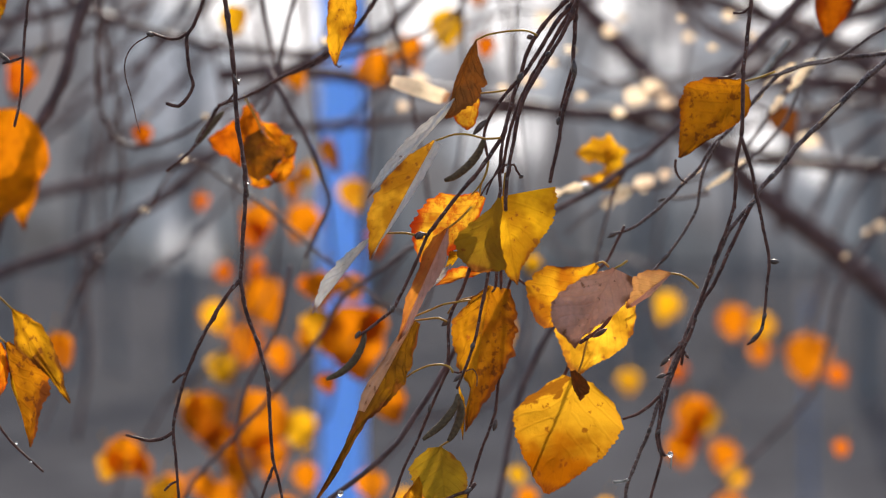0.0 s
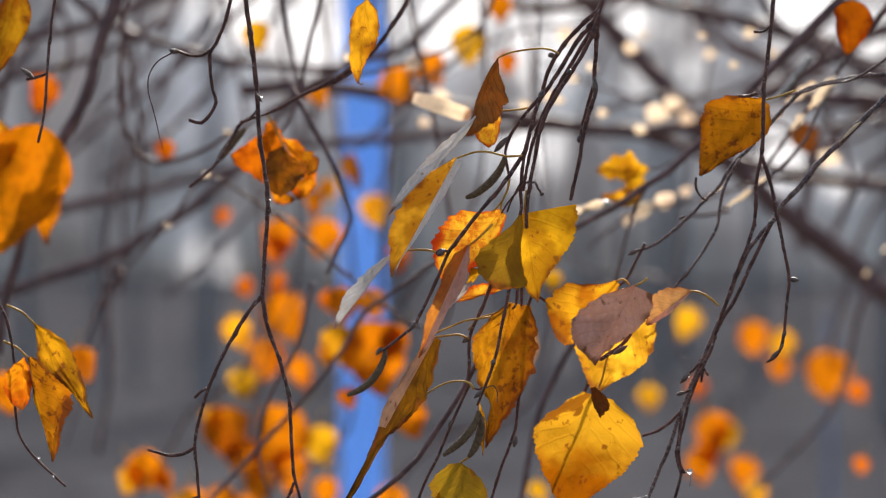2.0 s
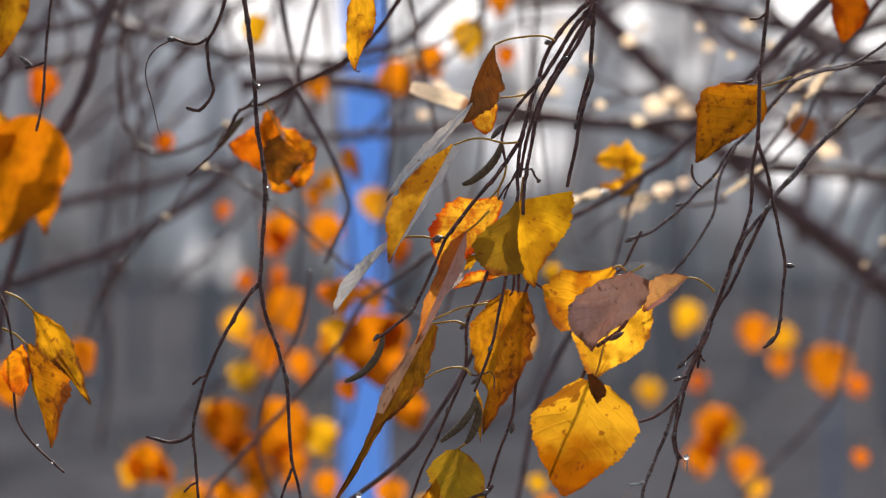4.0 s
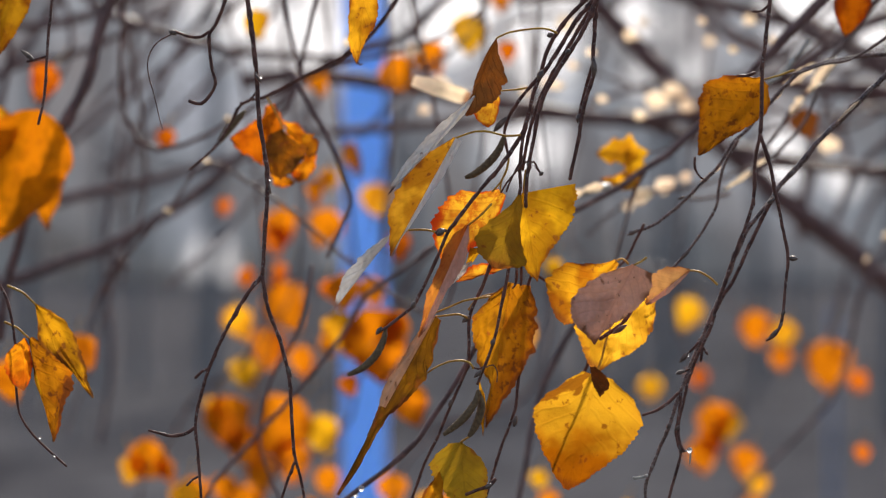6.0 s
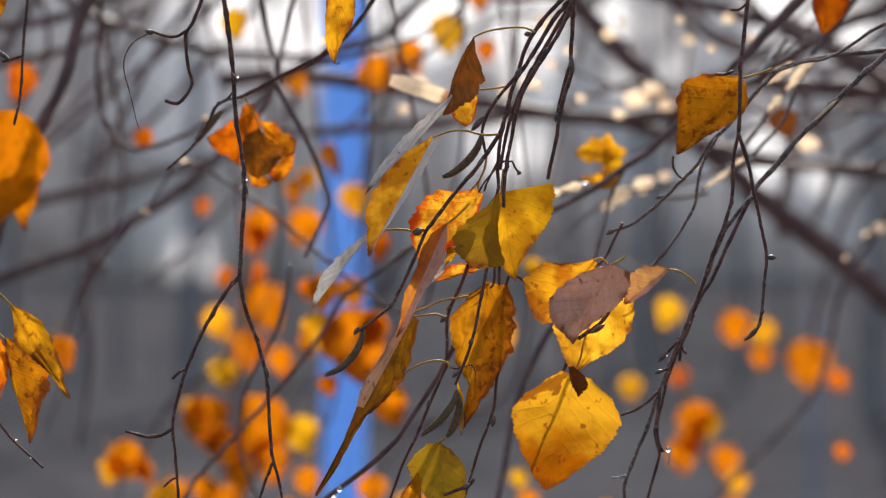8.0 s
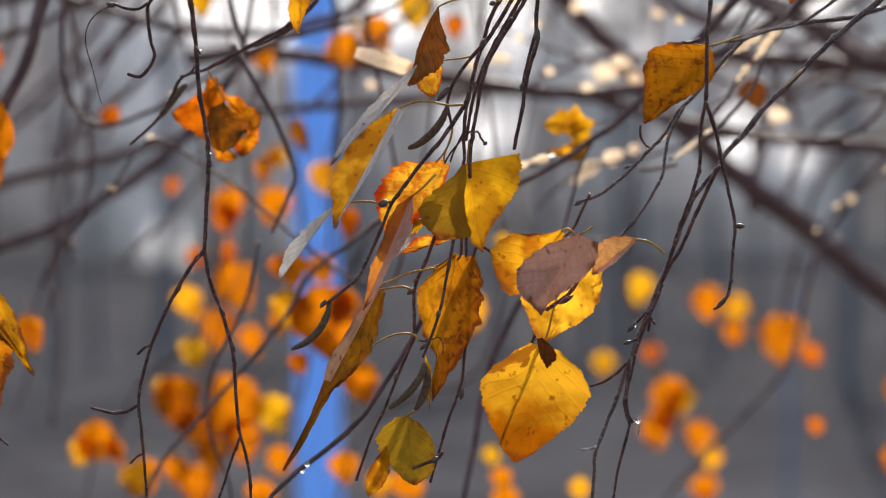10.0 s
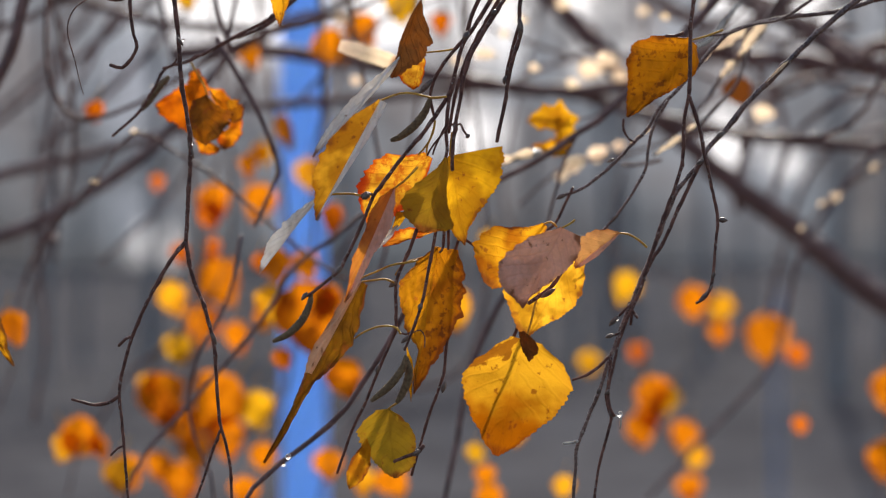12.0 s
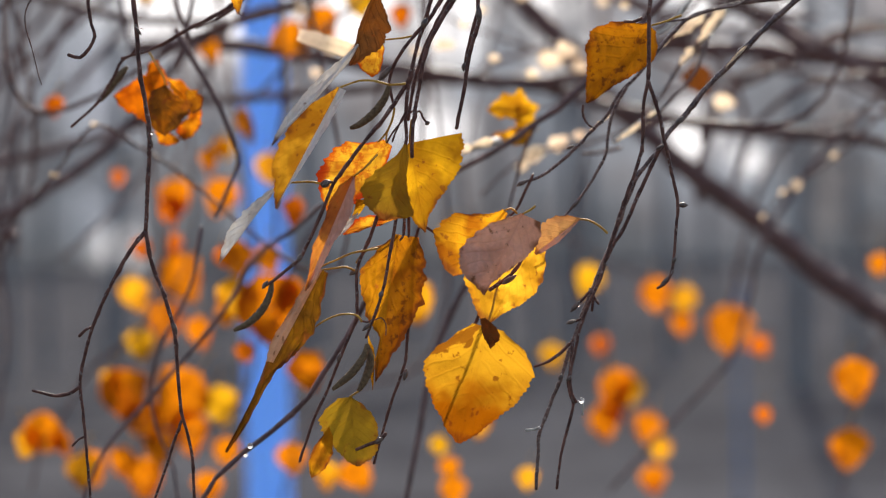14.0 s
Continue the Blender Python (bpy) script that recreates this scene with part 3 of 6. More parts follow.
for limb in BOUGHS:
    part("limb", tube(limb, 0.022, 0.008, 10, 0.03, rough=0.2), BRANCH, tree)
BOUGH_LINES = [spline(limb, 0.03) for limb in BOUGHS]


def lead(parent, first, second, r):
    """The upper stretch by which a twig hangs from one of the limbs."""
    p, q = Vector(first), Vector(second)
    line = min(BOUGH_LINES, key=lambda ln: abs(ln[len(ln) // 2].y - p.y))
    top = min(line, key=lambda c: abs(c.x - p.x * 1.6))
    out = p + (p - q).normalized() * min(0.10, (top - p).length * 0.35)
    return part("upper_stem", tube([top, top.lerp(out, 0.5) + Vector((0, 0, 0.02)), out, p], r * 1.5, r, 7, 0.012, rough=0.2), TWIG, parent)


# ---- blurred branches behind ----
def branch(pts, r0, r1, label, material=None, held=True):
    b = thing("branch", pts[0], label, "branch")
    stem(b, pts, r0 * 1.55, r1 * 1.55, "bough", material or BRANCH, 0.12, step=0.008)
    if held:
        lead(b, pts[0], pts[1], r0)
    return b


STRIP = ((.09, .13, .14, .13, .14, .13, .12, .09), (.10, .12, .13, .14, .13, .14, .13, .08))
DARK = "dark leafless birch branch, wet and glossy"
b = branch([(0.0759, 1.9813, 1.8079), (0.0996, 1.9813, 1.7762), (0.1287, 1.9813, 1.7445), (0.1564, 1.9813, 1.7155), (0.1802, 1.9813, 1.6838), (0.2132, 1.9813, 1.6521), (0.2448, 1.9813, 1.6244), (0.2778, 1.9813, 1.6006), (0.3042, 1.9813, 1.5769), (0.3412, 1.9813, 1.5478), (0.4376, 1.9813, 1.4805)], 0.0051, 0.0079, "thick dark birch branch slanting across")
b = branch([(0.3227, 1.7437, 1.7604), (0.266, 1.7437, 1.7419), (0.2171, 1.7437, 1.7128), (0.1709, 1.7437, 1.6904), (0.1326, 1.7437, 1.6812), (0.0904, 1.7437, 1.6812), (0.0548, 1.7437, 1.6864), (0.0125, 1.7437, 1.693), (-0.0231, 1.7437, 1.6996), (-0.0654, 1.7437, 1.7062), (-0.101, 1.7437, 1.7076), (-0.13, 1.7437, 1.7049)], 0.0035, 0.0038, "dark birch branch with a sunlit glossy top")
# Bright bar on the branch's top: the sun's gleam, put in as a strip.
for q0, q1, wd in (((-0.01, 1.08, 1.664), (0.012, 1.08, 1.657), 0.0068),):
    SEED[0] += 1
    strip = part("peeling_bark", blade(q0, q1, wd, 10, (10, 10), 0.03, 0.03, SEED[0], 14, 3, 4, form=STRIP), GLINT, b, "pale strip standing for the sun's gleam on the branch")
    strip.data.materials.append(GLINT)
branch([(0.324, 1.75, 1.642), (0.247, 1.75, 1.649), (0.172, 1.75, 1.663), (0.14, 1.75, 1.673), (0.105, 1.75, 1.68), (0.069, 1.75, 1.683), (0.016, 1.75, 1.679), (-0.037, 1.75, 1.675), (-0.087, 1.75, 1.672), (-0.115, 1.75, 1.668)], 0.0034, 0.0022, DARK)
b = branch([(0.182, 1.16, 1.725), (0.151, 1.16, 1.694), (0.121, 1.16, 1.663), (0.11, 1.16, 1.652), (0.101, 1.16, 1.643), (0.086, 1.16, 1.632), (0.069, 1.16, 1.621), (0.053, 1.16, 1.613), (0.037, 1.16, 1.603), (0.022, 1.16, 1.592)], 0.0017, 0.0008, DARK)
stem(b, [(0.086, 1.16, 1.632), (0.081, 1.16, 1.622), (0.077, 1.16, 1.609), (0.074, 1.16, 1.597), (0.072, 1.16, 1.586)], 0.0009, 0.0006, "shoot")
b = branch([(0.07, 1.15, 1.624), (0.062, 1.15, 1.623), (0.053, 1.15, 1.62), (0.047, 1.15, 1.618), (0.034, 1.15, 1.615)], 0.0013, 0.0009, "pale-barked birch twig with strips for gleams", PALE_BARK_GLEAM, held=False)
# Two pale strips put on as gleams.
for q0, q1, wd in (((0.067, 1.14, 1.624), (0.058, 1.14, 1.622), 0.0042), ((0.059, 1.14, 1.622), (0.047, 1.14, 1.618), 0.0036)):
    SEED[0] += 1
    strip = part("peeling_bark", blade(q0, q1, wd, 10, (25, 25), 0.03, 0.05, SEED[0], 16, 3, 5), GLINT, b, "pale strip standing for a gleam of sun on the twig")
    strip.data.materials.append(GLINT)
b = branch([(0.262, 1.7173, 1.7815), (0.2066, 1.7173, 1.7221), (0.1683, 1.7173, 1.7023), (0.1485, 1.7173, 1.6996), (0.1274, 1.7173, 1.701), (0.1062, 1.7173, 1.6957), (0.0891, 1.7173, 1.6891), (0.0746, 1.7173, 1.6812)], 0.0016, 0.0013, DARK)
b = branch([(0.122, 1.75, 1.762), (0.161, 1.75, 1.754), (0.19, 1.75, 1.748), (0.221, 1.75, 1.737), (0.257, 1.75, 1.72), (0.296, 1.75, 1.695)], 0.0030, 0.0040, DARK)
b = branch([(0.174, 2, 1.809), (0.195, 2, 1.761), (0.231, 2, 1.74), (0.255, 2, 1.716), (0.276, 2, 1.688), (0.284, 2, 1.652), (0.272, 2, 1.615)], 0.0022, 0.0016, DARK)
b = branch([(-0.2898, 1.6513, 1.5729), (-0.2594, 1.6513, 1.5808), (-0.229, 1.6513, 1.5914), (-0.2026, 1.6513, 1.6006), (-0.1749, 1.6513, 1.6165), (-0.1485, 1.6513, 1.6336), (-0.1287, 1.6513, 1.6508), (-0.1116, 1.6513, 1.6706), (-0.0891, 1.6513, 1.6983), (-0.0548, 1.6513, 1.7168), (-0.0284, 1.6513, 1.7247), (-0.002, 1.6513, 1.7485), (0.0152, 1.6513, 1.767)], 0.0030, 0.0022, "long dark birch branch rising across")
stem(b, [(-0.1974, 1.6513, 1.5967), (-0.2026, 1.6513, 1.5716), (-0.2119, 1.6513, 1.5412), (-0.2185, 1.6513, 1.5175), (-0.229, 1.6513, 1.4884)], 0.0012, 0.0006, "shoot")
part("gall", spindle([(-0.2, 1.6381, 1.5954), (-0.196, 1.6381, 1.5914), (-0.1894, 1.6381, 1.5888)], 0.0032, 10, 0.001), BRANCH, b)
b = branch([(-0.144, 1.25, 1.726), (-0.154, 1.25, 1.7), (-0.161, 1.25, 1.673), (-0.173, 1.25, 1.652), (-0.182, 1.25, 1.635), (-0.187, 1.25, 1.619), (-0.192, 1.25, 1.598), (-0.197, 1.25, 1.581), (-0.2, 1.25, 1.558)], 0.0025, 0.0016, DARK)
stem(b, [(-0.18, 1.24, 1.635), (-0.189, 1.24, 1.632), (-0.202, 1.24, 1.629), (-0.214, 1.24, 1.627)], 0.0011, 0.0008, "shoot")
leaf(b, *[(-0.174, 1.2, 1.659), (-0.195, 1.2, 1.6)], 0.042, LEAF_AMBER, label="large golden orange leaf", turn=-20, fold=(20, 25))
leaf(b, *[(-0.171, 1.22, 1.645), (-0.175, 1.22, 1.607)], 0.019, LEAF_AMBER, turn=25)
leaf(b, *[(-0.19, 1.2, 1.66), (-0.203, 1.2, 1.63)], 0.026, LEAF_GOLD, turn=15)
branch([(-0.3478, 1.8493, 1.6086), (-0.2805, 1.8493, 1.6257), (-0.2502, 1.8493, 1.635), (-0.2092, 1.8493, 1.6429), (-0.1749, 1.8493, 1.6521), (-0.1459, 1.8493, 1.66), (-0.1155, 1.8493, 1.6666)], 0.0035, 0.0022, DARK)
branch([(-0.1406, 1.7833, 1.7868), (-0.1578, 1.7833, 1.7511), (-0.1749, 1.7833, 1.7274), (-0.1908, 1.7833, 1.6957), (-0.2013, 1.7833, 1.6798), (-0.2079, 1.7833, 1.66), (-0.2106, 1.7833, 1.6376), (-0.2092, 1.7833, 1.6059), (-0.2119, 1.7833, 1.5769)], 0.0019, 0.0011, DARK)
branch([(-0.1208, 1.9153, 1.8013), (-0.1393, 1.9153, 1.7775), (-0.163, 1.9153, 1.7538), (-0.1868, 1.9153, 1.7326), (-0.2132, 1.9153, 1.7115), (-0.2449, 1.9153, 1.6878), (-0.2634, 1.9153, 1.6719), (-0.2832, 1.9153, 1.6561)], 0.0025, 0.0017, DARK)
branch([(-0.235, 1.6, 1.767), (-0.199, 1.6, 1.737), (-0.176, 1.6, 1.727), (-0.153, 1.6, 1.72), (-0.124, 1.6, 1.713), (-0.085, 1.6, 1.71), (-0.059, 1.6, 1.709)], 0.0024, 0.0016, DARK)
branch([(-0.292, 1.7, 1.742), (-0.257, 1.7, 1.735), (-0.226, 1.7, 1.741), (-0.195, 1.7, 1.753), (-0.164, 1.7, 1.763)], 0.0026, 0.0022, DARK)
branch([(-0.274, 1.6, 1.692), (-0.248, 1.6, 1.705), (-0.218, 1.6, 1.711), (-0.192, 1.6, 1.721), (-0.163, 1.6, 1.737)], 0.0020, 0.0014, DARK)
branch([(-0.062, 1.15, 1.672), (-0.053, 1.15, 1.656), (-0.044, 1.15, 1.639), (-0.039, 1.15, 1.625), (-0.037, 1.15, 1.617), (-0.042, 1.15, 1.606), (-0.047, 1.15, 1.595)], 0.0010, 0.0006, DARK, held=False)
branch([(-0.07, 1.2, 1.719), (-0.067, 1.2, 1.699), (-0.064, 1.2, 1.684), (-0.059, 1.2, 1.67)], 0.0008, 0.0007, DARK)
branch([(-0.051, 1.2, 1.719), (-0.056, 1.2, 1.699), (-0.059, 1.2, 1.684), (-0.063, 1.2, 1.667), (-0.07, 1.2, 1.655)], 0.0008, 0.0006, DARK)
branch([(0.038, 1, 1.612), (0.027, 1.05, 1.609), (0.014, 1.1, 1.605), (-0.003, 1.15, 1.599), (-0.016, 1.2, 1.59), (-0.028, 1.2, 1.582), (-0.037, 1.2, 1.573), (-0.043, 1.2, 1.561), (-0.06, 1.2, 1.54), (-0.08, 1.2, 1.518), (-0.098, 1.2, 1.498), (-0.107, 1.2, 1.48), (-0.114, 1.2, 1.46)], 0.0010, 0.0007, DARK, held=False)
b = branch([(0.031, 0.965, 1.584), (0.023, 0.98, 1.574), (0.016, 1.02, 1.565), (0.007, 1.02, 1.549), (-0.001, 1.02, 1.537), (-0.007, 1.02, 1.528), (-0.02, 1.02, 1.516), (-0.031, 1.02, 1.508), (-0.041, 1.02, 1.499), (-0.047, 1.02, 1.49)], 0.0009, 0.0007, "thin dark birch twig with a water drop", held=False)
branch([(0.074, 1.2, 1.586), (0.068, 1.2, 1.579), (0.059, 1.2, 1.568), (0.049, 1.2, 1.551), (0.041, 1.2, 1.531), (0.036, 1.2, 1.504), (0.032, 1.2, 1.485), (0.028, 1.2, 1.468)], 0.0013, 0.0009, DARK, held=False)
branch([(0.296, 1.6, 1.651), (0.26, 1.6, 1.612), (0.237, 1.6, 1.573), (0.231, 1.6, 1.548), (0.221, 1.6, 1.515), (0.198, 1.6, 1.489), (0.172, 1.6, 1.463), (0.149, 1.6, 1.438)], 0.0014, 0.0008, DARK)
branch([(-0.056, 1.2, 1.591), (-0.062, 1.2, 1.564), (-0.074, 1.2, 1.542), (-0.079, 1.2, 1.523), (-0.077, 1.2, 1.506), (-0.07, 1.2, 1.489), (-0.068, 1.2, 1.472)], 0.0007, 0.0005, DARK, held=False)


branch([(0.3623, 1.9813, 1.7274), (0.3227, 1.9813, 1.7155), (0.2871, 1.9813, 1.6996), (0.262, 1.9813, 1.6759), (0.2501, 1.9813, 1.6402), (0.2462, 1.9813, 1.6072)], 0.0038, 0.0027, DARK)
branch([(0.32, 1.7, 1.679), (0.279, 1.7, 1.672), (0.251, 1.7, 1.651), (0.237, 1.7, 1.62)], 0.0020, 0.00140, DARK)
branch([(-0.256, 1.55, 1.761), (-0.248, 1.55, 1.73), (-0.245, 1.55, 1.708), (-0.25, 1.55, 1.683), (-0.258, 1.55, 1.66)], 0.0022, 0.00154, DARK)
branch([(-0.2607, 1.9153, 1.8), (-0.2779, 1.9153, 1.7617), (-0.303, 1.9153, 1.73), (-0.3307, 1.9153, 1.7062)], 0.0030, 0.0021, DARK)
branch([(0.1564, 1.9813, 1.8079), (0.1722, 1.9813, 1.7722), (0.196, 1.9813, 1.7485), (0.229, 1.9813, 1.7366), (0.2607, 1.9813, 1.7287), (0.3174, 1.9813, 1.7247)], 0.0027, 0.0019, DARK)
branch([(0.288, 1.7, 1.737), (0.26, 1.7, 1.72), (0.233, 1.7, 1.692), (0.219, 1.7, 1.661), (0.216, 1.7, 1.641)], 0.0016, 0.00112, DARK)
branch([(0.3188, 1.8493, 1.6864), (0.2818, 1.8493, 1.6917), (0.2448, 1.8493, 1.6851), (0.2066, 1.8493, 1.6746), (0.1841, 1.8493, 1.66)], 0.0019, 0.0013, DARK)
branch([(0.174, 1.6, 1.768), (0.184, 1.6, 1.742), (0.2, 1.6, 1.726), (0.226, 1.6, 1.713), (0.272, 1.6, 1.707)], 0.0018, 0.00126, DARK)
branch([(0.025, 1.6, 1.767), (0.019, 1.6, 1.735), (0, 1.6, 1.712), (-0.033, 1.6, 1.683), (-0.052, 1.6, 1.663)], 0.0012, 0.00084, DARK)
branch([(-0.101, 1.9813, 1.8079), (-0.1366, 1.9813, 1.759), (-0.1696, 1.9813, 1.7234), (-0.2053, 1.9813, 1.6864), (-0.2488, 1.9813, 1.6548)], 0.0022, 0.0016, DARK)
branch([(-0.1855, 1.9813, 1.8079), (-0.2053, 1.9813, 1.759), (-0.2251, 1.9813, 1.7313), (-0.262, 1.9813, 1.6944), (-0.3016, 1.9813, 1.6614)], 0.0021, 0.0014, DARK)
branch([(-0.232, 1.6, 1.767), (-0.218, 1.6, 1.728), (-0.222, 1.6, 1.702), (-0.241, 1.6, 1.672)], 0.0014, 0.00098, DARK)
branch([(-0.039, 1.8, 1.788), (-0.061, 1.8, 1.744), (-0.09, 1.8, 1.693), (-0.119, 1.8, 1.645), (-0.148, 1.8, 1.608), (-0.184, 1.8, 1.575)], 0.0013, 0.00091, DARK)
branch([(0.357, 1.9813, 1.6653), (0.3174, 1.9813, 1.6521), (0.2937, 1.9813, 1.6244), (0.2778, 1.9813, 1.5756), (0.266, 1.9813, 1.528)], 0.0017, 0.0012, DARK)
branch([(-0.212, 1.9, 1.797), (-0.219, 1.9, 1.728), (-0.23, 1.9, 1.659), (-0.238, 1.9, 1.589), (-0.233, 1.9, 1.527), (-0.241, 1.9, 1.466)], 0.0016, 0.00112, DARK)

branch([(0.3792, 1.9, 1.6943), (0.3369, 1.9, 1.7013), (0.287, 1.9, 1.7064), (0.2485, 1.9, 1.7096), (0.2024, 1.9, 1.7139)], 0.0054, 0.0044, DARK)
branch([(0.3673, 1.8, 1.665), (0.3346, 1.8, 1.6855), (0.2946, 1.8, 1.7096), (0.2619, 1.8, 1.7287), (0.2291, 1.8, 1.7462)], 0.0052, 0.0040, DARK)


def glint(parent, at, size, lean=0.0):
    """A thin pale translucent chip, added to stand for a blurred sun glint."""
    SEED[0] += 1
    c = Vector(at)
    d = Vector((math.cos(radians(lean)), 0, -math.sin(radians(lean)))) * size * 0.5
    ob = part("bark_flake", blade(c - d, c + d, size * 0.8, 20, (25, 25), 0.1, 0.05, SEED[0], 10, 3, 5), GLINT, parent, "pale translucent chip standing for a blurred sun glint")
    ob.data.materials.append(GLINT)
    return ob


def far_spray(pts, r, leaves, label):
    """A leafy twig behind the focus: leaves given as x, y, z, length, width, lean, turn, material."""
    tw = thing("birch_twig", pts[0], label, "twig", "leafy twigs behind")
    stem(tw, pts, r, r * 0.6, step=0.008)
    lead(tw, pts[0], pts[1], r)
    for (at, full, lean, turn, mat) in leaves:
        size = full * 0.93
        c = Vector(at)
        d = Vector((math.sin(radians(lean)), 0.15, -math.cos(radians(lean)))) * size * 0.5
        leaf(tw, c - d, c + d, size * 0.86, mat, turn=turn, fold=(14, 14), rows=18, cols=4, teeth=9, wave=0.06,
             stalk=(c - d * 1.5 + Vector((0.004, 0.003, 0.004)),))
    return tw


O, G, Y, R = LEAF_AMBER, LEAF_GOLD, LEAF_LEMON, LEAF_ORANGE
far_spray([(-0.107, 1.85, 1.658), (-0.115, 1.85, 1.627), (-0.118, 1.85, 1.594), (-0.122, 1.85, 1.56), (-0.126, 1.85, 1.522), (-0.131, 1.85, 1.485), (-0.136, 1.85, 1.44), (-0.14, 1.85, 1.395)], 0.0011, (
    ((-0.113, 1.85, 1.614), 0.0284, 10, 10, O),
    ((-0.085, 1.85, 1.613), 0.0309, -20, -15, O),
    ((-0.141, 1.85, 1.55), 0.0284, 15, 20, G),
    ((-0.111, 1.85, 1.56), 0.0406, 30, -20, O),
    ((-0.122, 1.85, 1.532), 0.0333, -10, 15, O),
    ((-0.099, 1.85, 1.524), 0.0260, 5, 30, O),
    ((-0.137, 1.85, 1.58), 0.0161, 5, 0, R),
    ((-0.115, 1.85, 1.582), 0.0186, -20, 35, R),
    ((-0.081, 1.85, 1.645), 0.0175, 0, 20, Y),
    ((-0.152, 1.85, 1.627), 0.0140, 0, -30, R),
), "birch twig with orange leaves, far behind")
far_spray([(-0.118, 1.75, 1.534), (-0.123, 1.75, 1.512), (-0.129, 1.75, 1.484), (-0.132, 1.75, 1.456), (-0.135, 1.75, 1.424), (-0.139, 1.75, 1.392)], 0.0011, (
    ((-0.13, 1.75, 1.521), 0.0246, 0, 10, Y),
    ((-0.141, 1.75, 1.489), 0.0407, 20, -20, O),
    ((-0.107, 1.75, 1.486), 0.0477, -35, 15, O),
    ((-0.081, 1.75, 1.482), 0.0291, 10, -10, Y),
    ((-0.1, 1.75, 1.465), 0.0338, 0, 20, O),
    ((-0.128, 1.75, 1.473), 0.0315, 25, 10, O),
    ((-0.148, 1.75, 1.496), 0.0246, -10, 35, G),
    ((-0.12, 1.75, 1.456), 0.0269, 15, -25, O),
    ((-0.143, 1.75, 1.448), 0.0222, -15, 10, O),
), "birch twig crowded with orange and yellow leaves")
far_spray([(-0.16, 1.68, 1.502), (-0.171, 1.68, 1.482), (-0.184, 1.68, 1.464), (-0.191, 1.68, 1.437)], 0.0011, (
    ((-0.181, 1.68, 1.471), 0.0324, 60, 10, O),
    ((-0.192, 1.68, 1.466), 0.0235, -20, -15, G),
    ((-0.171, 1.68, 1.465), 0.0191, 20, 30, O),
    ((-0.16, 1.68, 1.448), 0.0257, 0, 0, G),
), "birch twig with a few orange leaves low down")
far_spray([(-0.039, 1.6, 1.605), (-0.04, 1.6, 1.585), (-0.043, 1.6, 1.566), (-0.045, 1.6, 1.546)], 0.0011, (
    ((-0.044, 1.6, 1.574), 0.0212, 10, 10, O),
    ((-0.028, 1.6, 1.6), 0.0212, -10, 30, R),
    ((-0.068, 1.6, 1.575), 0.0161, 20, 20, R),
    ((-0.054, 1.6, 1.65), 0.024, 12, 55, LEAF_RUST),
), "birch twig with rust-orange leaves")
far_spray([(-0.024, 1.5, 1.577), (-0.033, 1.5, 1.559), (-0.046, 1.5, 1.541)], 0.0011, (
    ((-0.039, 1.5, 1.546), 0.0468, 15, -10, O),
    ((-0.029, 1.5, 1.555), 0.0230, -25, 20, O),
    ((-0.058, 1.5, 1.554), 0.0250, 10, 15, G),
    ((-0.056, 1.5, 1.575), 0.0230, 0, 25, O),
    ((-0.02, 1.5, 1.514), 0.0270, 20, 0, O),
    ((-0.053, 1.5, 1.525), 0.0140, 0, 10, R),
), "birch twig with large orange leaves")
far_spray([(-0.044, 1.85, 1.66), (-0.048, 1.85, 1.641), (-0.052, 1.85, 1.611)], 0.0011, (
    ((-0.051, 1.85, 1.631), 0.0265, 8, 0, G),
    ((-0.083, 1.85, 1.645), 0.0161, 0, 20, G),
    ((-0.117, 1.85, 1.605), 0.0235, 0, 0, R),
), "birch twig with two round yellow leaves")
far_spray([(-0.01, 1.7, 1.486), (-0.027, 1.7, 1.469), (-0.038, 1.7, 1.445), (-0.045, 1.7, 1.418)], 0.0011, (
    ((-0.036, 1.7, 1.452), 0.0239, 5, 0, O),
    ((0.004, 1.7, 1.441), 0.0261, 30, 10, O),
    ((-0.014, 1.7, 1.441), 0.0216, -10, 20, G),
    ((-0.074, 1.7, 1.54), 0.0171, 0, 0, O),
    ((0.054, 1.7, 1.458), 0.0149, 0, 10, Y),
    ((0.078, 1.7, 1.471), 0.0216, 0, 0, G),
    ((0.06, 1.7, 1.444), 0.0171, 10, 0, O),
    ((0.107, 1.7, 1.437), 0.0171, 0, 0, G),
), "birch twig with small orange leaves low down")
far_spray([(0.042, 1.6, 1.579), (0.041, 1.6, 1.563), (0.039, 1.6, 1.547)], 0.0011, (
    ((0.039, 1.6, 1.548), 0.0310, 10, 10, G),
    ((0.06, 1.6, 1.587), 0.0140, 0, 0, Y),
), "birch twig with a golden leaf behind the bunch")
far_spray([(0.173, 2.2, 1.58), (0.218, 2.2, 1.554), (0.263, 2.2, 1.532), (0.298, 2.2, 1.518), (0.334, 2.2, 1.501)], 0.0011, (
    ((0.236, 2.2, 1.536), 0.0326, 10, 0, O),
    ((0.258, 2.2, 1.531), 0.0280, -10, 10, G),
    ((0.257, 2.2, 1.512), 0.0233, 0, 20, O),
    ((0.294, 2.2, 1.507), 0.0466, 0, 0, O),
    ((0.318, 2.2, 1.494), 0.0221, 30, 10, R),
    ((0.183, 2.2, 1.548), 0.0300, -20, 0, Y),
    ((0.154, 2.2, 1.489), 0.0240, 0, 10, Y),
    ((0.192, 2.2, 1.497), 0.0192, 0, 0, R),
), "birch twig with a row of orange leaves")
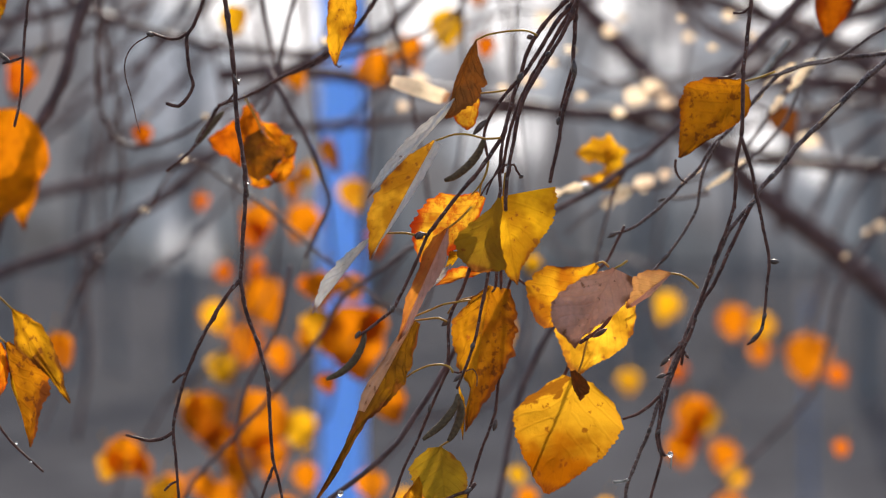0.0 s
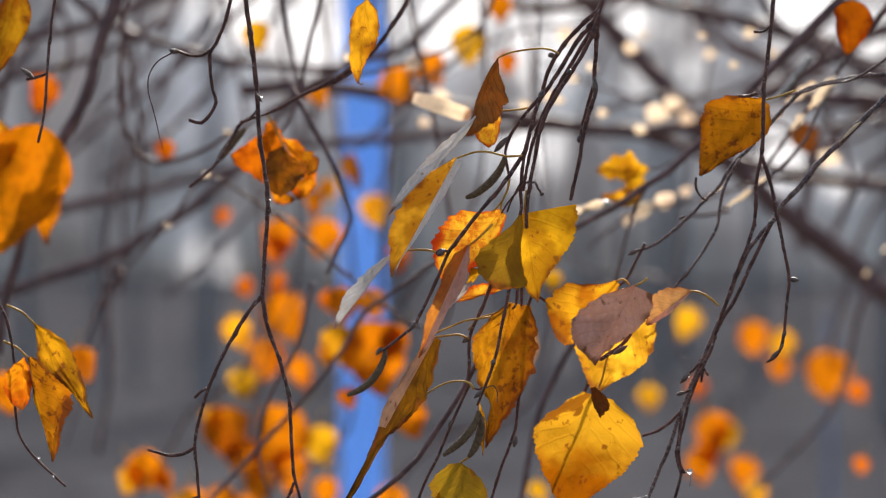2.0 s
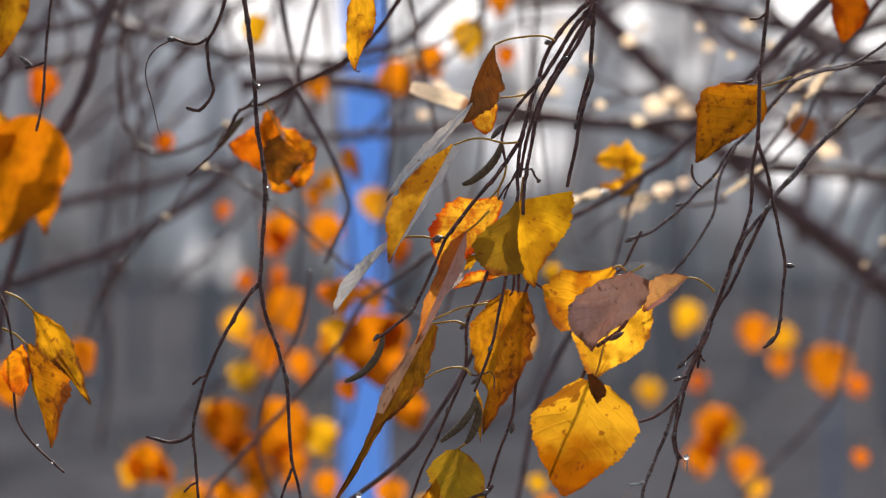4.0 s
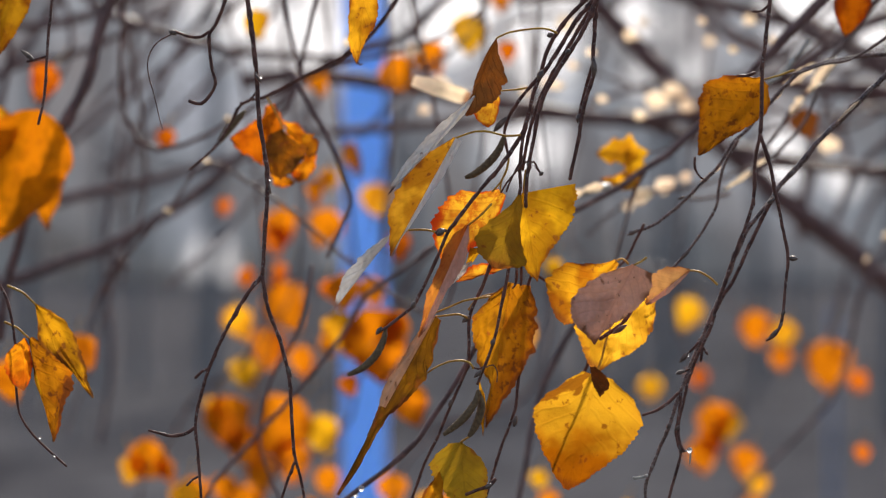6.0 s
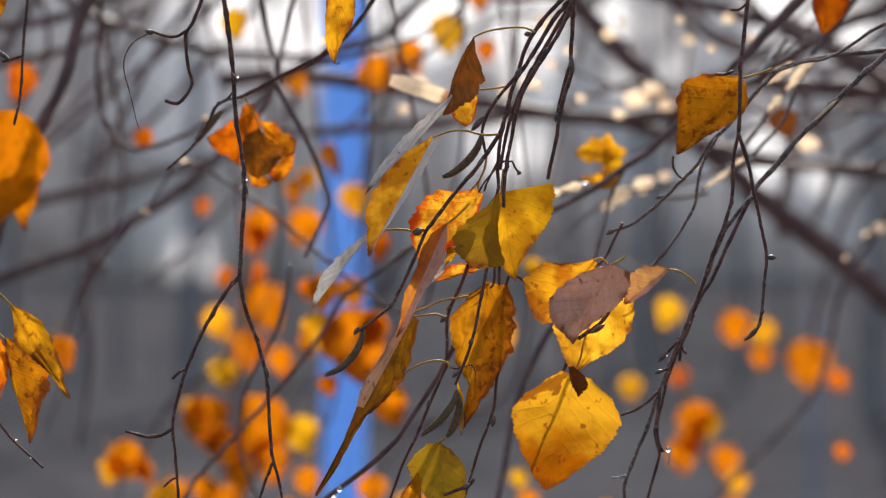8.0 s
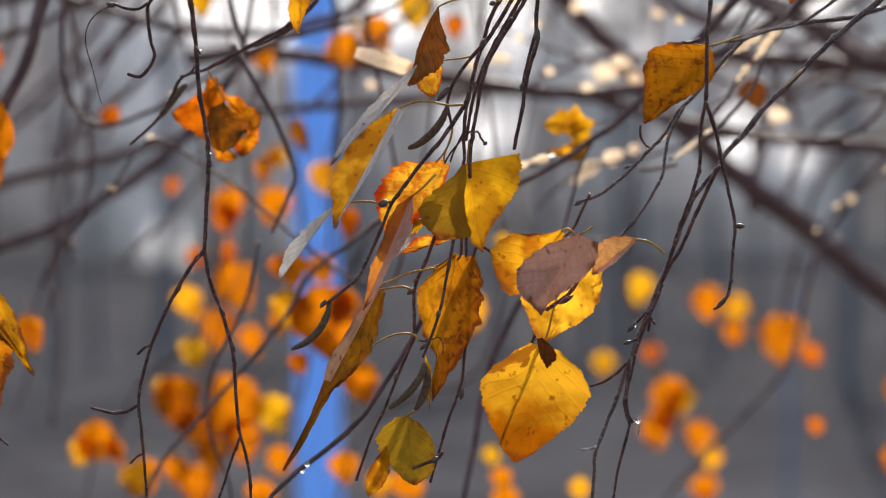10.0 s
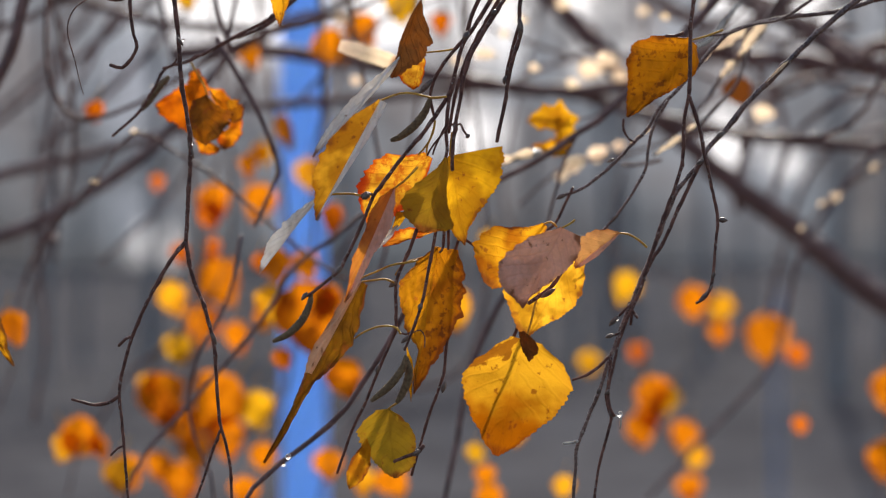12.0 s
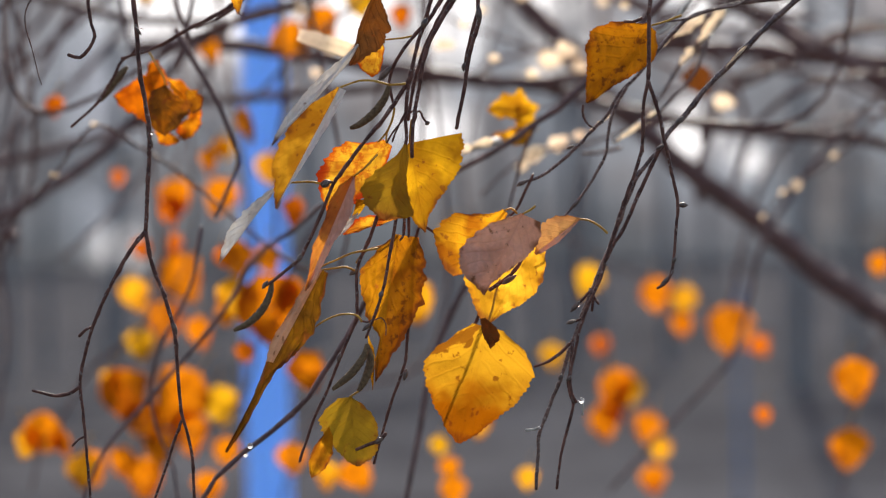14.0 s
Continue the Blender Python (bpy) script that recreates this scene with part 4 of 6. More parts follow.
far_spray([(0.188, 2.1, 1.496), (0.194, 2.1, 1.467), (0.205, 2.1, 1.441), (0.222, 2.1, 1.416), (0.231, 2.1, 1.386)], 0.0011, (
    ((0.196, 2.1, 1.469), 0.0350, 20, 0, O),
    ((0.206, 2.1, 1.466), 0.0267, -10, 20, Y),
    ((0.186, 2.1, 1.443), 0.0323, 10, -10, O),
    ((0.193, 2.1, 1.454), 0.0267, 0, 25, O),
    ((0.218, 2.1, 1.439), 0.0278, -15, 0, O),
    ((0.228, 2.1, 1.422), 0.0222, 0, 10, G),
    ((0.222, 2.1, 1.399), 0.0267, 10, 0, O),
), "birch twig with a cluster of orange leaves")
far_spray([(0.033, 1.7, 1.736), (0.012, 1.7, 1.726), (-0.012, 1.7, 1.715), (-0.036, 1.7, 1.698)], 0.0011, (
    ((-0.012, 1.7, 1.715), 0.0261, 30, 0, O),
    ((-0.031, 1.7, 1.705), 0.0283, 40, 10, O),
    ((0.011, 1.7, 1.73), 0.0283, 0, 0, Y),
    ((0.031, 1.7, 1.752), 0.0207, 0, 20, O),
    ((0.035, 1.7, 1.719), 0.0171, 0, 0, R),
    ((-0.08, 1.7, 1.7), 0.0185, 15, 25, O),
    ((-0.082, 1.7, 1.633), 0.019, -10, 40, O),
), "birch twig with yellow leaves high up")
far_spray([(0.367, 1.85, 1.527), (0.344, 1.85, 1.505), (0.332, 1.85, 1.483), (0.328, 1.85, 1.438), (0.323, 1.85, 1.408)], 0.0011, (
    ((0.332, 1.85, 1.484), 0.0358, 10, 0, O),
    ((0.328, 1.85, 1.439), 0.0333, -5, 10, O),
    ((0.35, 1.85, 1.561), 0.0186, 0, 0, O),
    ((0.272, 1.85, 1.463), 0.0140, 0, 20, R),
), "birch twig with round orange leaves")
far_spray([(-0.113, 1.75, 1.454), (-0.127, 1.75, 1.433), (-0.138, 1.75, 1.405)], 0.0011, (
    ((-0.129, 1.75, 1.437), 0.0315, 0, 0, O),
    ((-0.162, 1.75, 1.444), 0.0269, 10, 0, O),
    ((-0.089, 1.75, 1.431), 0.0246, 0, 10, O),
    ((-0.078, 1.75, 1.453), 0.0222, 0, 0, O),
    ((0.063, 1.75, 1.426), 0.0222, 0, 0, O),
    ((0.006, 1.75, 1.434), 0.0175, 0, 10, G),
), "birch twig with orange leaves at the foot")
far_spray([(-0.191, 1.5, 1.567), (-0.196, 1.5, 1.549), (-0.197, 1.5, 1.531)], 0.0011, (
    ((-0.197, 1.5, 1.543), 0.0230, 20, 10, O),
    ((-0.152, 1.5, 1.658), 0.0140, 0, 0, R),
    ((-0.218, 1.5, 1.688), 0.0250, -30, 20, R),
    ((-0.237, 1.5, 1.527), 0.0270, 10, 20, O),
    ((-0.103, 1.5, 1.72), 0.0191, 10, 0, Y),
    ((0.181, 1.4, 1.661), 0.0190, 20, 20, LEAF_UMBER),
), "birch twig with scattered rust leaves")

# ---- the sharp twigs in front ----
def hanging(pts, r0, r1, label, material=None):
    tw = thing("birch_twig", pts[0], label, "twig", "hanging twigs in front")
    stem(tw, pts, r0, r1, material=material)
    lead(tw, pts[0], pts[1], r0)
    return tw


tw = hanging([(-0.066, 0.95, 1.702), (-0.065, 0.95, 1.692), (-0.063, 0.95, 1.677), (-0.061, 0.95, 1.66), (-0.06, 0.95, 1.644), (-0.058, 0.95, 1.631), (-0.057, 0.95, 1.62), (-0.058, 0.95, 1.605), (-0.059, 0.95, 1.589)], 0.00105, 0.0009, "bare dark birch twig that forks as it hangs")
stem(tw, [(-0.059, 0.95, 1.589), (-0.064, 0.95, 1.583), (-0.07, 0.95, 1.573), (-0.075, 0.95, 1.563), (-0.078, 0.95, 1.555), (-0.081, 0.95, 1.544), (-0.082, 0.95, 1.537), (-0.081, 0.95, 1.526), (-0.08, 0.95, 1.512), (-0.079, 0.95, 1.495)], 0.00085, 0.00055, "shoot")
stem(tw, [(-0.059, 0.95, 1.589), (-0.057, 0.95, 1.578), (-0.053, 0.95, 1.567), (-0.05, 0.95, 1.555), (-0.049, 0.95, 1.542), (-0.048, 0.95, 1.528), (-0.045, 0.95, 1.515), (-0.044, 0.95, 1.495)], 0.0009, 0.0006, "shoot")
stem(tw, [(-0.048, 0.95, 1.525), (-0.051, 0.95, 1.517), (-0.054, 0.95, 1.508), (-0.058, 0.95, 1.497), (-0.06, 0.95, 1.488)], 0.0006, 0.0005, "shoot")
stem(tw, [(-0.078, 0.95, 1.557), (-0.08, 0.95, 1.556), (-0.082, 0.95, 1.554)], 0.0006, 0.0007, "spur")
stem(tw, [(-0.082, 0.95, 1.537), (-0.085, 0.95, 1.535), (-0.09, 0.95, 1.534), (-0.094, 0.95, 1.535), (-0.098, 0.95, 1.536)], 0.0008, 0.0006, "spur")
stem(tw, [(-0.081, 0.95, 1.52), (-0.083, 0.95, 1.519), (-0.085, 0.95, 1.517)], 0.0005, 0.0005, "spur")
bud(tw, *[(-0.051, 0.95, 1.559), (-0.049, 0.95, 1.554)])
bud(tw, *[(-0.058, 0.95, 1.623), (-0.056, 0.95, 1.617)], 0.0008)
bud(tw, *[(-0.061, 0.947, 1.658), (-0.059, 0.947, 1.655)], 0.0006)

tw = hanging([(-0.067, 0.95, 1.7), (-0.07, 0.95, 1.69), (-0.072, 0.95, 1.682), (-0.075, 0.95, 1.675), (-0.077, 0.95, 1.672), (-0.077, 0.95, 1.667), (-0.076, 0.95, 1.659), (-0.075, 0.95, 1.655), (-0.077, 0.95, 1.651), (-0.08, 0.95, 1.648), (-0.084, 0.95, 1.649)], 0.0008, 0.00075, "short dark birch twig ending in a hook")
stem(tw, [(-0.077, 0.95, 1.673), (-0.08, 0.95, 1.671), (-0.084, 0.95, 1.671), (-0.089, 0.95, 1.673)], 0.0007, 0.0006, "spur")
bud(tw, *[(-0.088, 0.95, 1.672), (-0.091, 0.95, 1.673)], 0.0010)
stem(tw, [(-0.09, 0.95, 1.672), (-0.095, 0.95, 1.669), (-0.098, 0.95, 1.664), (-0.098, 0.95, 1.658), (-0.096, 0.95, 1.651), (-0.094, 0.95, 1.642), (-0.093, 0.95, 1.639)], 0.00032, 0.00018, "thread")

tw = hanging([(-0.132, 0.97, 1.704), (-0.133, 0.97, 1.694), (-0.135, 0.97, 1.678), (-0.136, 0.97, 1.664), (-0.137, 0.97, 1.651), (-0.139, 0.97, 1.642)], 0.0007, 0.0006, "thin bare birch twig hanging straight")
stem(tw, [(-0.136, 0.97, 1.666), (-0.139, 0.97, 1.665), (-0.143, 0.97, 1.664)], 0.0005, 0.0006, "spur")
bud(tw, *[(-0.14, 0.97, 1.664), (-0.145, 0.97, 1.668)])

tw = hanging([(-0.145, 0.99, 1.716), (-0.147, 0.99, 1.708), (-0.15, 0.99, 1.7)], 0.0006, 0.0005, "thin birch twig with one yellow leaf")
leaf(tw, *[(-0.15, 0.99, 1.697), (-0.156, 0.99, 1.667)], 0.0135, LEAF_GOLD, stalk=[(-0.149, 0.99, 1.704)], turn=-35, fold=(25, 18), label="greenish yellow leaf with specks")

# two spotted leaves drooping at the side
tw = hanging([(-0.1518, 0.93, 1.5926), (-0.1442, 0.93, 1.5831), (-0.1408, 0.93, 1.568), (-0.1401, 0.93, 1.5491), (-0.1386, 0.93, 1.5415), (-0.1329, 0.93, 1.5339), (-0.1234, 0.93, 1.5252)], 0.0006, 0.0005, "thin birch twig with two spotted drooping leaves")
leaf(tw, (-0.1314, 0.915, 1.5799), (-0.1116, 0.908, 1.5494), 0.02, LEAF_SPOTTED, half=LEAF_SPOTTED, stalk=[(-0.1407, 0.915, 1.5861), (-0.136, 0.915, 1.5841), (-0.1334, 0.915, 1.5818)], turn=-4, fold=(12, 10), curl=0.04, wave=0.06, ragged=0.2, form=((.011, .092, .150, .157, .139, .100, .038, .010), (.007, .055, .137, .133, .079, .036, .027, .006)), label="yellow-green leaf with dark tip")
leaf(tw, (-0.1361, 0.93, 1.5684), (-0.1272, 0.925, 1.5338), 0.02, LEAF_TAWNY, half=LEAF_SPOTTED, stalk=[(-0.1442, 0.93, 1.5737), (-0.14, 0.93, 1.5718), (-0.1378, 0.93, 1.5699)], turn=6, fold=(10, 14), curl=0.03, wave=0.07, ragged=0.25, form=((.038, .180, .290, .354, .318, .201, .112, .012), (.006, .006, .017, .029, .015, .006, .006, .006)), label="golden brown leaf dotted with dark spots")
leaf(tw, (-0.1366, 0.925, 1.5685), (-0.1373, 0.925, 1.5508), 0.02, LEAF_FLAME, turn=10, fold=(12, 18), wave=0.06, ragged=0.2, form=((.016, .114, .147, .180, .180, .167, .110, .011), (.022, .180, .314, .352, .369, .310, .252, .031)))

# crumpled orange leaf on the rising twig
tw = hanging([(-0.01, 1.02, 1.6979), (-0.0183, 1.02, 1.6844), (-0.0245, 1.02, 1.6771), (-0.0339, 1.02, 1.6695), (-0.0453, 1.02, 1.6637), (-0.0557, 1.02, 1.6581), (-0.064, 1.02, 1.654), (-0.0713, 1.02, 1.6519), (-0.0765, 1.02, 1.6437), (-0.0817, 1.02, 1.6358), (-0.091, 1.02, 1.6275)], 0.001, 0.0006, "dark birch twig rising towards the light with a crumpled leaf")
stem(tw, [(-0.0226, 1.035, 1.6804), (-0.0315, 1.035, 1.6716), (-0.0378, 1.035, 1.6674), (-0.0462, 1.035, 1.6637)], 0.0009, 0.0006, "shoot")
stem(tw, [(-0.0645, 1, 1.6553), (-0.0675, 1, 1.6516), (-0.0706, 1, 1.6508)], 0.0006, 0.0006, "spur")
leaf(tw, (-0.0659, 1.075, 1.6434), (-0.0803, 1.07, 1.641), 0.02, LEAF_ORANGE, turn=-10, fold=(14, 20), curl=0.06, wave=0.10, ragged=0.25, form=((.429, .595, .761, .653, .545, .413, .273, .032), (.417, .412, .404, .333, .262, .182, .091, .009)), label="bright orange crumpled leaf")
leaf(tw, (-0.0654, 1.08, 1.6544), (-0.0628, 1.075, 1.6421), 0.02, LEAF_ORANGE, turn=12, fold=(22, 18), wave=0.10, ragged=0.25, form=((.146, .184, .249, .300, .310, .320, .329, .094), (.185, .209, .251, .288, .290, .293, .295, .105)))
leaf(tw, (-0.0582, 1.04, 1.6433), (-0.0587, 1.035, 1.6245), 0.02, LEAF_RUST, stalk=[(-0.0643, 1.04, 1.656), (-0.0622, 1.04, 1.6522), (-0.0588, 1.04, 1.646)], turn=8, fold=(14, 16), wave=0.08, ragged=0.25, form=((.006, .135, .295, .548, .509, .372, .293, .006), (.006, .256, .284, .294, .296, .296, .228, .006)), label="brown hollow of the crumpled leaf")
leaf(tw, (-0.0607, 1.085, 1.648), (-0.0527, 1.08, 1.639), 0.02, LEAF_FLAME, turn=-14, fold=(14, 12), wave=0.08, ragged=0.25, form=((.039, .129, .257, .267, .277, .287, .245, .089), (.006, .058, .151, .171, .175, .178, .122, .063)))
leaf(tw, (-0.0514, 1.05, 1.6412), (-0.0473, 1.045, 1.6333), 0.02, LEAF_TAWNY, turn=14, fold=(12, 16), wave=0.08, ragged=0.25, form=((.135, .311, .401, .431, .461, .480, .361, .254), (.050, .082, .136, .190, .229, .206, .183, .163)))
leaf(tw, (-0.0486, 1.085, 1.6392), (-0.0545, 1.08, 1.6243), 0.02, LEAF_FLAME, turn=14, fold=(12, 16), wave=0.08, ragged=0.25, form=((.006, .108, .187, .220, .253, .221, .164, .006), (.038, .087, .108, .112, .173, .235, .248, .084)))
leaf(tw, (-0.0511, 1.09, 1.6334), (-0.0568, 1.085, 1.626), 0.02, LEAF_BRIGHT, turn=10, fold=(14, 14), wave=0.08, ragged=0.25, form=((.025, .126, .205, .236, .268, .299, .216, .006), (.043, .067, .109, .151, .180, .206, .232, .006)))
leaf(tw, (-0.0662, 1.085, 1.6277), (-0.0566, 1.08, 1.6236), 0.02, LEAF_FLAME, turn=10, fold=(16, 10), wave=0.08, ragged=0.25, form=((.047, .069, .106, .142, .179, .179, .137, .100), (.006, .095, .269, .317, .275, .233, .144, .006)))
part("catkin", spindle([(-0.0719, 1.04, 1.6503), (-0.0772, 1.04, 1.6446), (-0.0825, 1.04, 1.6376)], 0.0016, 10, 0.001, 0.1, 0.5), CATKIN, tw)

# leaf at the upper edge
tw = hanging([(-0.0125, 0.95, 1.6966), (-0.015, 0.95, 1.6943), (-0.0179, 0.95, 1.6928), (-0.0214, 0.95, 1.6918)], 0.0006, 0.0004, "fine birch twig with one golden leaf")
leaf(tw, (-0.0231, 0.945, 1.69), (-0.0258, 0.94, 1.6612), 0.02, LEAF_GOLD, stalk=[(-0.0212, 0.945, 1.6913)], turn=-8, fold=(12, 12), curl=0.05, wave=0.05, ragged=0.16, form=((.016, .137, .169, .173, .148, .076, .030, .006), (.015, .124, .168, .158, .147, .143, .090, .011)), label="narrow golden leaf with brown tip")
stem(tw, [(-0.0258, 0.94, 1.6616), (-0.0248, 0.94, 1.6606), (-0.0241, 0.94, 1.6612)], 0.0003, 0.0002, "dry_tip")

# ---- the middle strand ----
tw = hanging([(0.0572, 0.945, 1.6902), (0.0538, 0.945, 1.6821), (0.0492, 0.945, 1.6767), (0.0441, 0.945, 1.6687), (0.0393, 0.945, 1.6608), (0.0355, 0.945, 1.6551), (0.033, 0.945, 1.647), (0.031, 0.945, 1.6393), (0.0299, 0.945, 1.6322), (0.0293, 0.945, 1.6249), (0.0295, 0.945, 1.6188), (0.0287, 0.945, 1.6149)], 0.00098, 0.00075, "bunch of dark birch twigs with yellow leaves and catkins")
stem(tw, [(0.0559, 0.95, 1.6868), (0.0488, 0.95, 1.6803), (0.042, 0.95, 1.672), (0.0385, 0.95, 1.6648), (0.0367, 0.95, 1.6587), (0.0352, 0.95, 1.6556)], 0.0009, 0.0009, "shoot")
stem(tw, [(0.0559, 0.941, 1.684), (0.0519, 0.941, 1.6745), (0.0469, 0.941, 1.6659), (0.0419, 0.941, 1.658), (0.0381, 0.941, 1.6512), (0.0354, 0.941, 1.6435), (0.0342, 0.941, 1.6363), (0.0323, 0.941, 1.6276), (0.0315, 0.941, 1.619), (0.0313, 0.941, 1.6122)], 0.00095, 0.0008, "shoot")
stem(tw, [(0.0555, 0.95, 1.683), (0.0509, 0.95, 1.6756), (0.0454, 0.95, 1.666), (0.0402, 0.95, 1.6575), (0.0365, 0.95, 1.6498), (0.0336, 0.95, 1.6413), (0.0317, 0.95, 1.6332), (0.0303, 0.95, 1.6251)], 0.0009, 0.0007, "shoot")
stem(tw, [(0.0563, 0.95, 1.6868), (0.0551, 0.95, 1.6733), (0.0545, 0.95, 1.6627), (0.0551, 0.95, 1.6594), (0.0535, 0.95, 1.6536), (0.051, 0.95, 1.6447), (0.0498, 0.95, 1.6382), (0.0487, 0.95, 1.6316), (0.0465, 0.95, 1.6219)], 0.00095, 0.0008, "shoot")
stem(tw, [(0.0544, 0.953, 1.6615), (0.0525, 0.953, 1.6546), (0.0503, 0.953, 1.6464), (0.0497, 0.953, 1.6418)], 0.0007, 0.0006, "shoot")
stem(tw, [(0.0365, 0.946, 1.6576), (0.0322, 0.946, 1.6526), (0.0268, 0.946, 1.6453), (0.0245, 0.946, 1.64), (0.0243, 0.946, 1.6355), (0.0256, 0.946, 1.6296)], 0.0008, 0.0006, "shoot")
stem(tw, [(0.032, 0.937, 1.6428), (0.0298, 0.937, 1.6367), (0.0255, 0.937, 1.63), (0.0202, 0.937, 1.6231), (0.0141, 0.937, 1.6161), (0.0084, 0.937, 1.6085), (0.0047, 0.937, 1.6037), (0.0021, 0.937, 1.5971), (-0.0014, 0.937, 1.5895), (-0.005, 0.937, 1.5819), (-0.0067, 0.937, 1.579), (-0.0115, 0.937, 1.5752), (-0.0157, 0.937, 1.5718), (-0.0191, 0.937, 1.5699)], 0.0009, 0.00062, "shoot")
stem(tw, [(0.0318, 0.945, 1.6268), (0.0341, 0.945, 1.6278), (0.0352, 0.945, 1.6257), (0.0366, 0.945, 1.6237)], 0.0004, 0.0005, "spur")
stem(tw, [(0.0331, 0.943, 1.6281), (0.0306, 0.943, 1.6271), (0.0279, 0.943, 1.6241), (0.0248, 0.943, 1.6206), (0.0229, 0.943, 1.6172)], 0.0004, 0.0004, "shoot")
stem(tw, [(0.03, 0.945, 1.6284), (0.0275, 0.945, 1.624), (0.0256, 0.945, 1.6201), (0.0248, 0.945, 1.6176)], 0.0004, 0.0004, "shoot")
stem(tw, [(0.0257, 0.95, 1.6293), (0.0249, 0.95, 1.6251), (0.0226, 0.95, 1.6208), (0.0199, 0.95, 1.6177)], 0.00045, 0.0004, "leaf_stalk", STALK)
stem(tw, [(0.0047, 0.936, 1.6041), (0.0025, 0.936, 1.6047), (0.0011, 0.936, 1.6034)], 0.0006, 0.001, "spur")
bud(tw, (0.0362, 0.945, 1.6243), (0.0371, 0.945, 1.6232), 0.001)
bud(tw, (0.0409, 0.947, 1.6715), (0.0386, 0.947, 1.6708), 0.001)
bud(tw, (0.0249, 0.944, 1.6431), (0.0203, 0.944, 1.6379), 0.0011)
bud(tw, (0.0547, 0.949, 1.6636), (0.055, 0.949, 1.657), 0.0011)
bud(tw, (0.0497, 0.951, 1.6444), (0.0493, 0.951, 1.6413), 0.0009)
bud(tw, (0.037, 0.943, 1.659), (0.0356, 0.943, 1.6555), 0.0012)
bud(tw, (0.0038, 0.935, 1.6047), (0.0011, 0.935, 1.6026), 0.0011)
bud(tw, (-0.0063, 0.936, 1.5805), (-0.0073, 0.936, 1.5779), 0.0009)
bud(tw, (-0.0176, 0.937, 1.5718), (-0.0195, 0.937, 1.5691), 0.0008)
bud(tw, (0.0465, 0.94, 1.6658), (0.0447, 0.94, 1.6641), 0.0009)
catkin(tw, [(0.0241, 0.944, 1.6368), (0.0224, 0.944, 1.6322), (0.0189, 0.944, 1.6276), (0.0141, 0.944, 1.6238), (0.0106, 0.944, 1.6224)], 0.00135)
catkin(tw, [(-0.0163, 0.938, 1.5717), (-0.0169, 0.938, 1.5676), (-0.0196, 0.938, 1.5622), (-0.0242, 0.938, 1.5578), (-0.0293, 0.938, 1.5554)], 0.00125)
# strands below the yellow leaf
stem(tw, [(0.021, 0.95, 1.598), (0.0194, 0.95, 1.5932), (0.0167, 0.95, 1.5855), (0.013, 0.95, 1.5778), (0.0119, 0.95, 1.5726), (0.012, 0.95, 1.5643), (0.0118, 0.95, 1.5594), (0.0105, 0.95, 1.5556), (0.0062, 0.95, 1.5459), (0.0014, 0.95, 1.5343), (-0.0035, 0.95, 1.5243), (-0.0085, 0.95, 1.5102)], 0.00075, 0.0006, "shoot")
stem(tw, [(0.0259, 0.945, 1.5938), (0.025, 0.945, 1.5884), (0.0234, 0.945, 1.5807), (0.0219, 0.945, 1.5731), (0.0203, 0.945, 1.5663), (0.0174, 0.945, 1.5581), (0.0147, 0.945, 1.5519)], 0.0007, 0.0006, "shoot")
stem(tw, [(0.0366, 0.96, 1.5938), (0.0337, 0.96, 1.5893), (0.0317, 0.96, 1.5824), (0.0313, 0.96, 1.5707), (0.0305, 0.96, 1.559), (0.029, 0.96, 1.5528), (0.028, 0.96, 1.5434), (0.026, 0.96, 1.5372), (0.0225, 0.96, 1.5278), (0.0195, 0.96, 1.5181), (0.0166, 0.96, 1.5083)], 0.0007, 0.0006, "shoot")
stem(tw, [(0.033, 0.952, 1.5899), (0.0365, 0.952, 1.5883), (0.0403, 0.952, 1.5852)], 0.0006, 0.0005, "shoot")
stem(tw, [(0.0284, 0.953, 1.5926), (0.028, 0.953, 1.5864), (0.0268, 0.953, 1.5845)], 0.0007, 0.0004, "shoot")
stem(tw, [(0.0299, 0.951, 1.5932), (0.0297, 0.951, 1.5855)], 0.0008, 0.0005, "shoot")
stem(tw, [(0.0208, 0.945, 1.5197), (0.0189, 0.945, 1.5174), (0.0151, 0.945, 1.516), (0.0108, 0.945, 1.5143)], 0.0008, 0.0007, "shoot")
stem(tw, [(0.0128, 0.948, 1.558), (0.0151, 0.948, 1.557), (0.0178, 0.948, 1.5582)], 0.0004, 0.0004, "spur")
stem(tw, [(0.0178, 0.943, 1.5578), (0.0201, 0.943, 1.5585), (0.0216, 0.943, 1.5562), (0.0214, 0.943, 1.5528)], 0.0003, 0.0003, "spur")
bud(tw, (0.0123, 0.949, 1.5753), (0.0096, 0.949, 1.573), 0.001)
bud(tw, (0.0205, 0.944, 1.5677), (0.0197, 0.944, 1.565), 0.0009)
bud(tw, (0.0283, 0.959, 1.5406), (0.0274, 0.959, 1.5365), 0.0009)
bud(tw, (0.006, 0.949, 1.5469), (0.0051, 0.949, 1.5437), 0.0008)
bud(tw, (0.0163, 0.944, 1.5568), (0.0136, 0.944, 1.5543), 0.0008)
bud(tw, (0.0197, 0.944, 1.5182), (0.017, 0.944, 1.5163), 0.001)
catkin(tw, [(0.0151, 0.943, 1.5501), (0.014, 0.943, 1.5459), (0.0097, 0.943, 1.5401), (0.0032, 0.943, 1.5348)], 0.0013)
catkin(tw, [(0.0151, 0.947, 1.5495), (0.0161, 0.947, 1.5438), (0.0143, 0.947, 1.538), (0.0118, 0.947, 1.5339)], 0.0014)
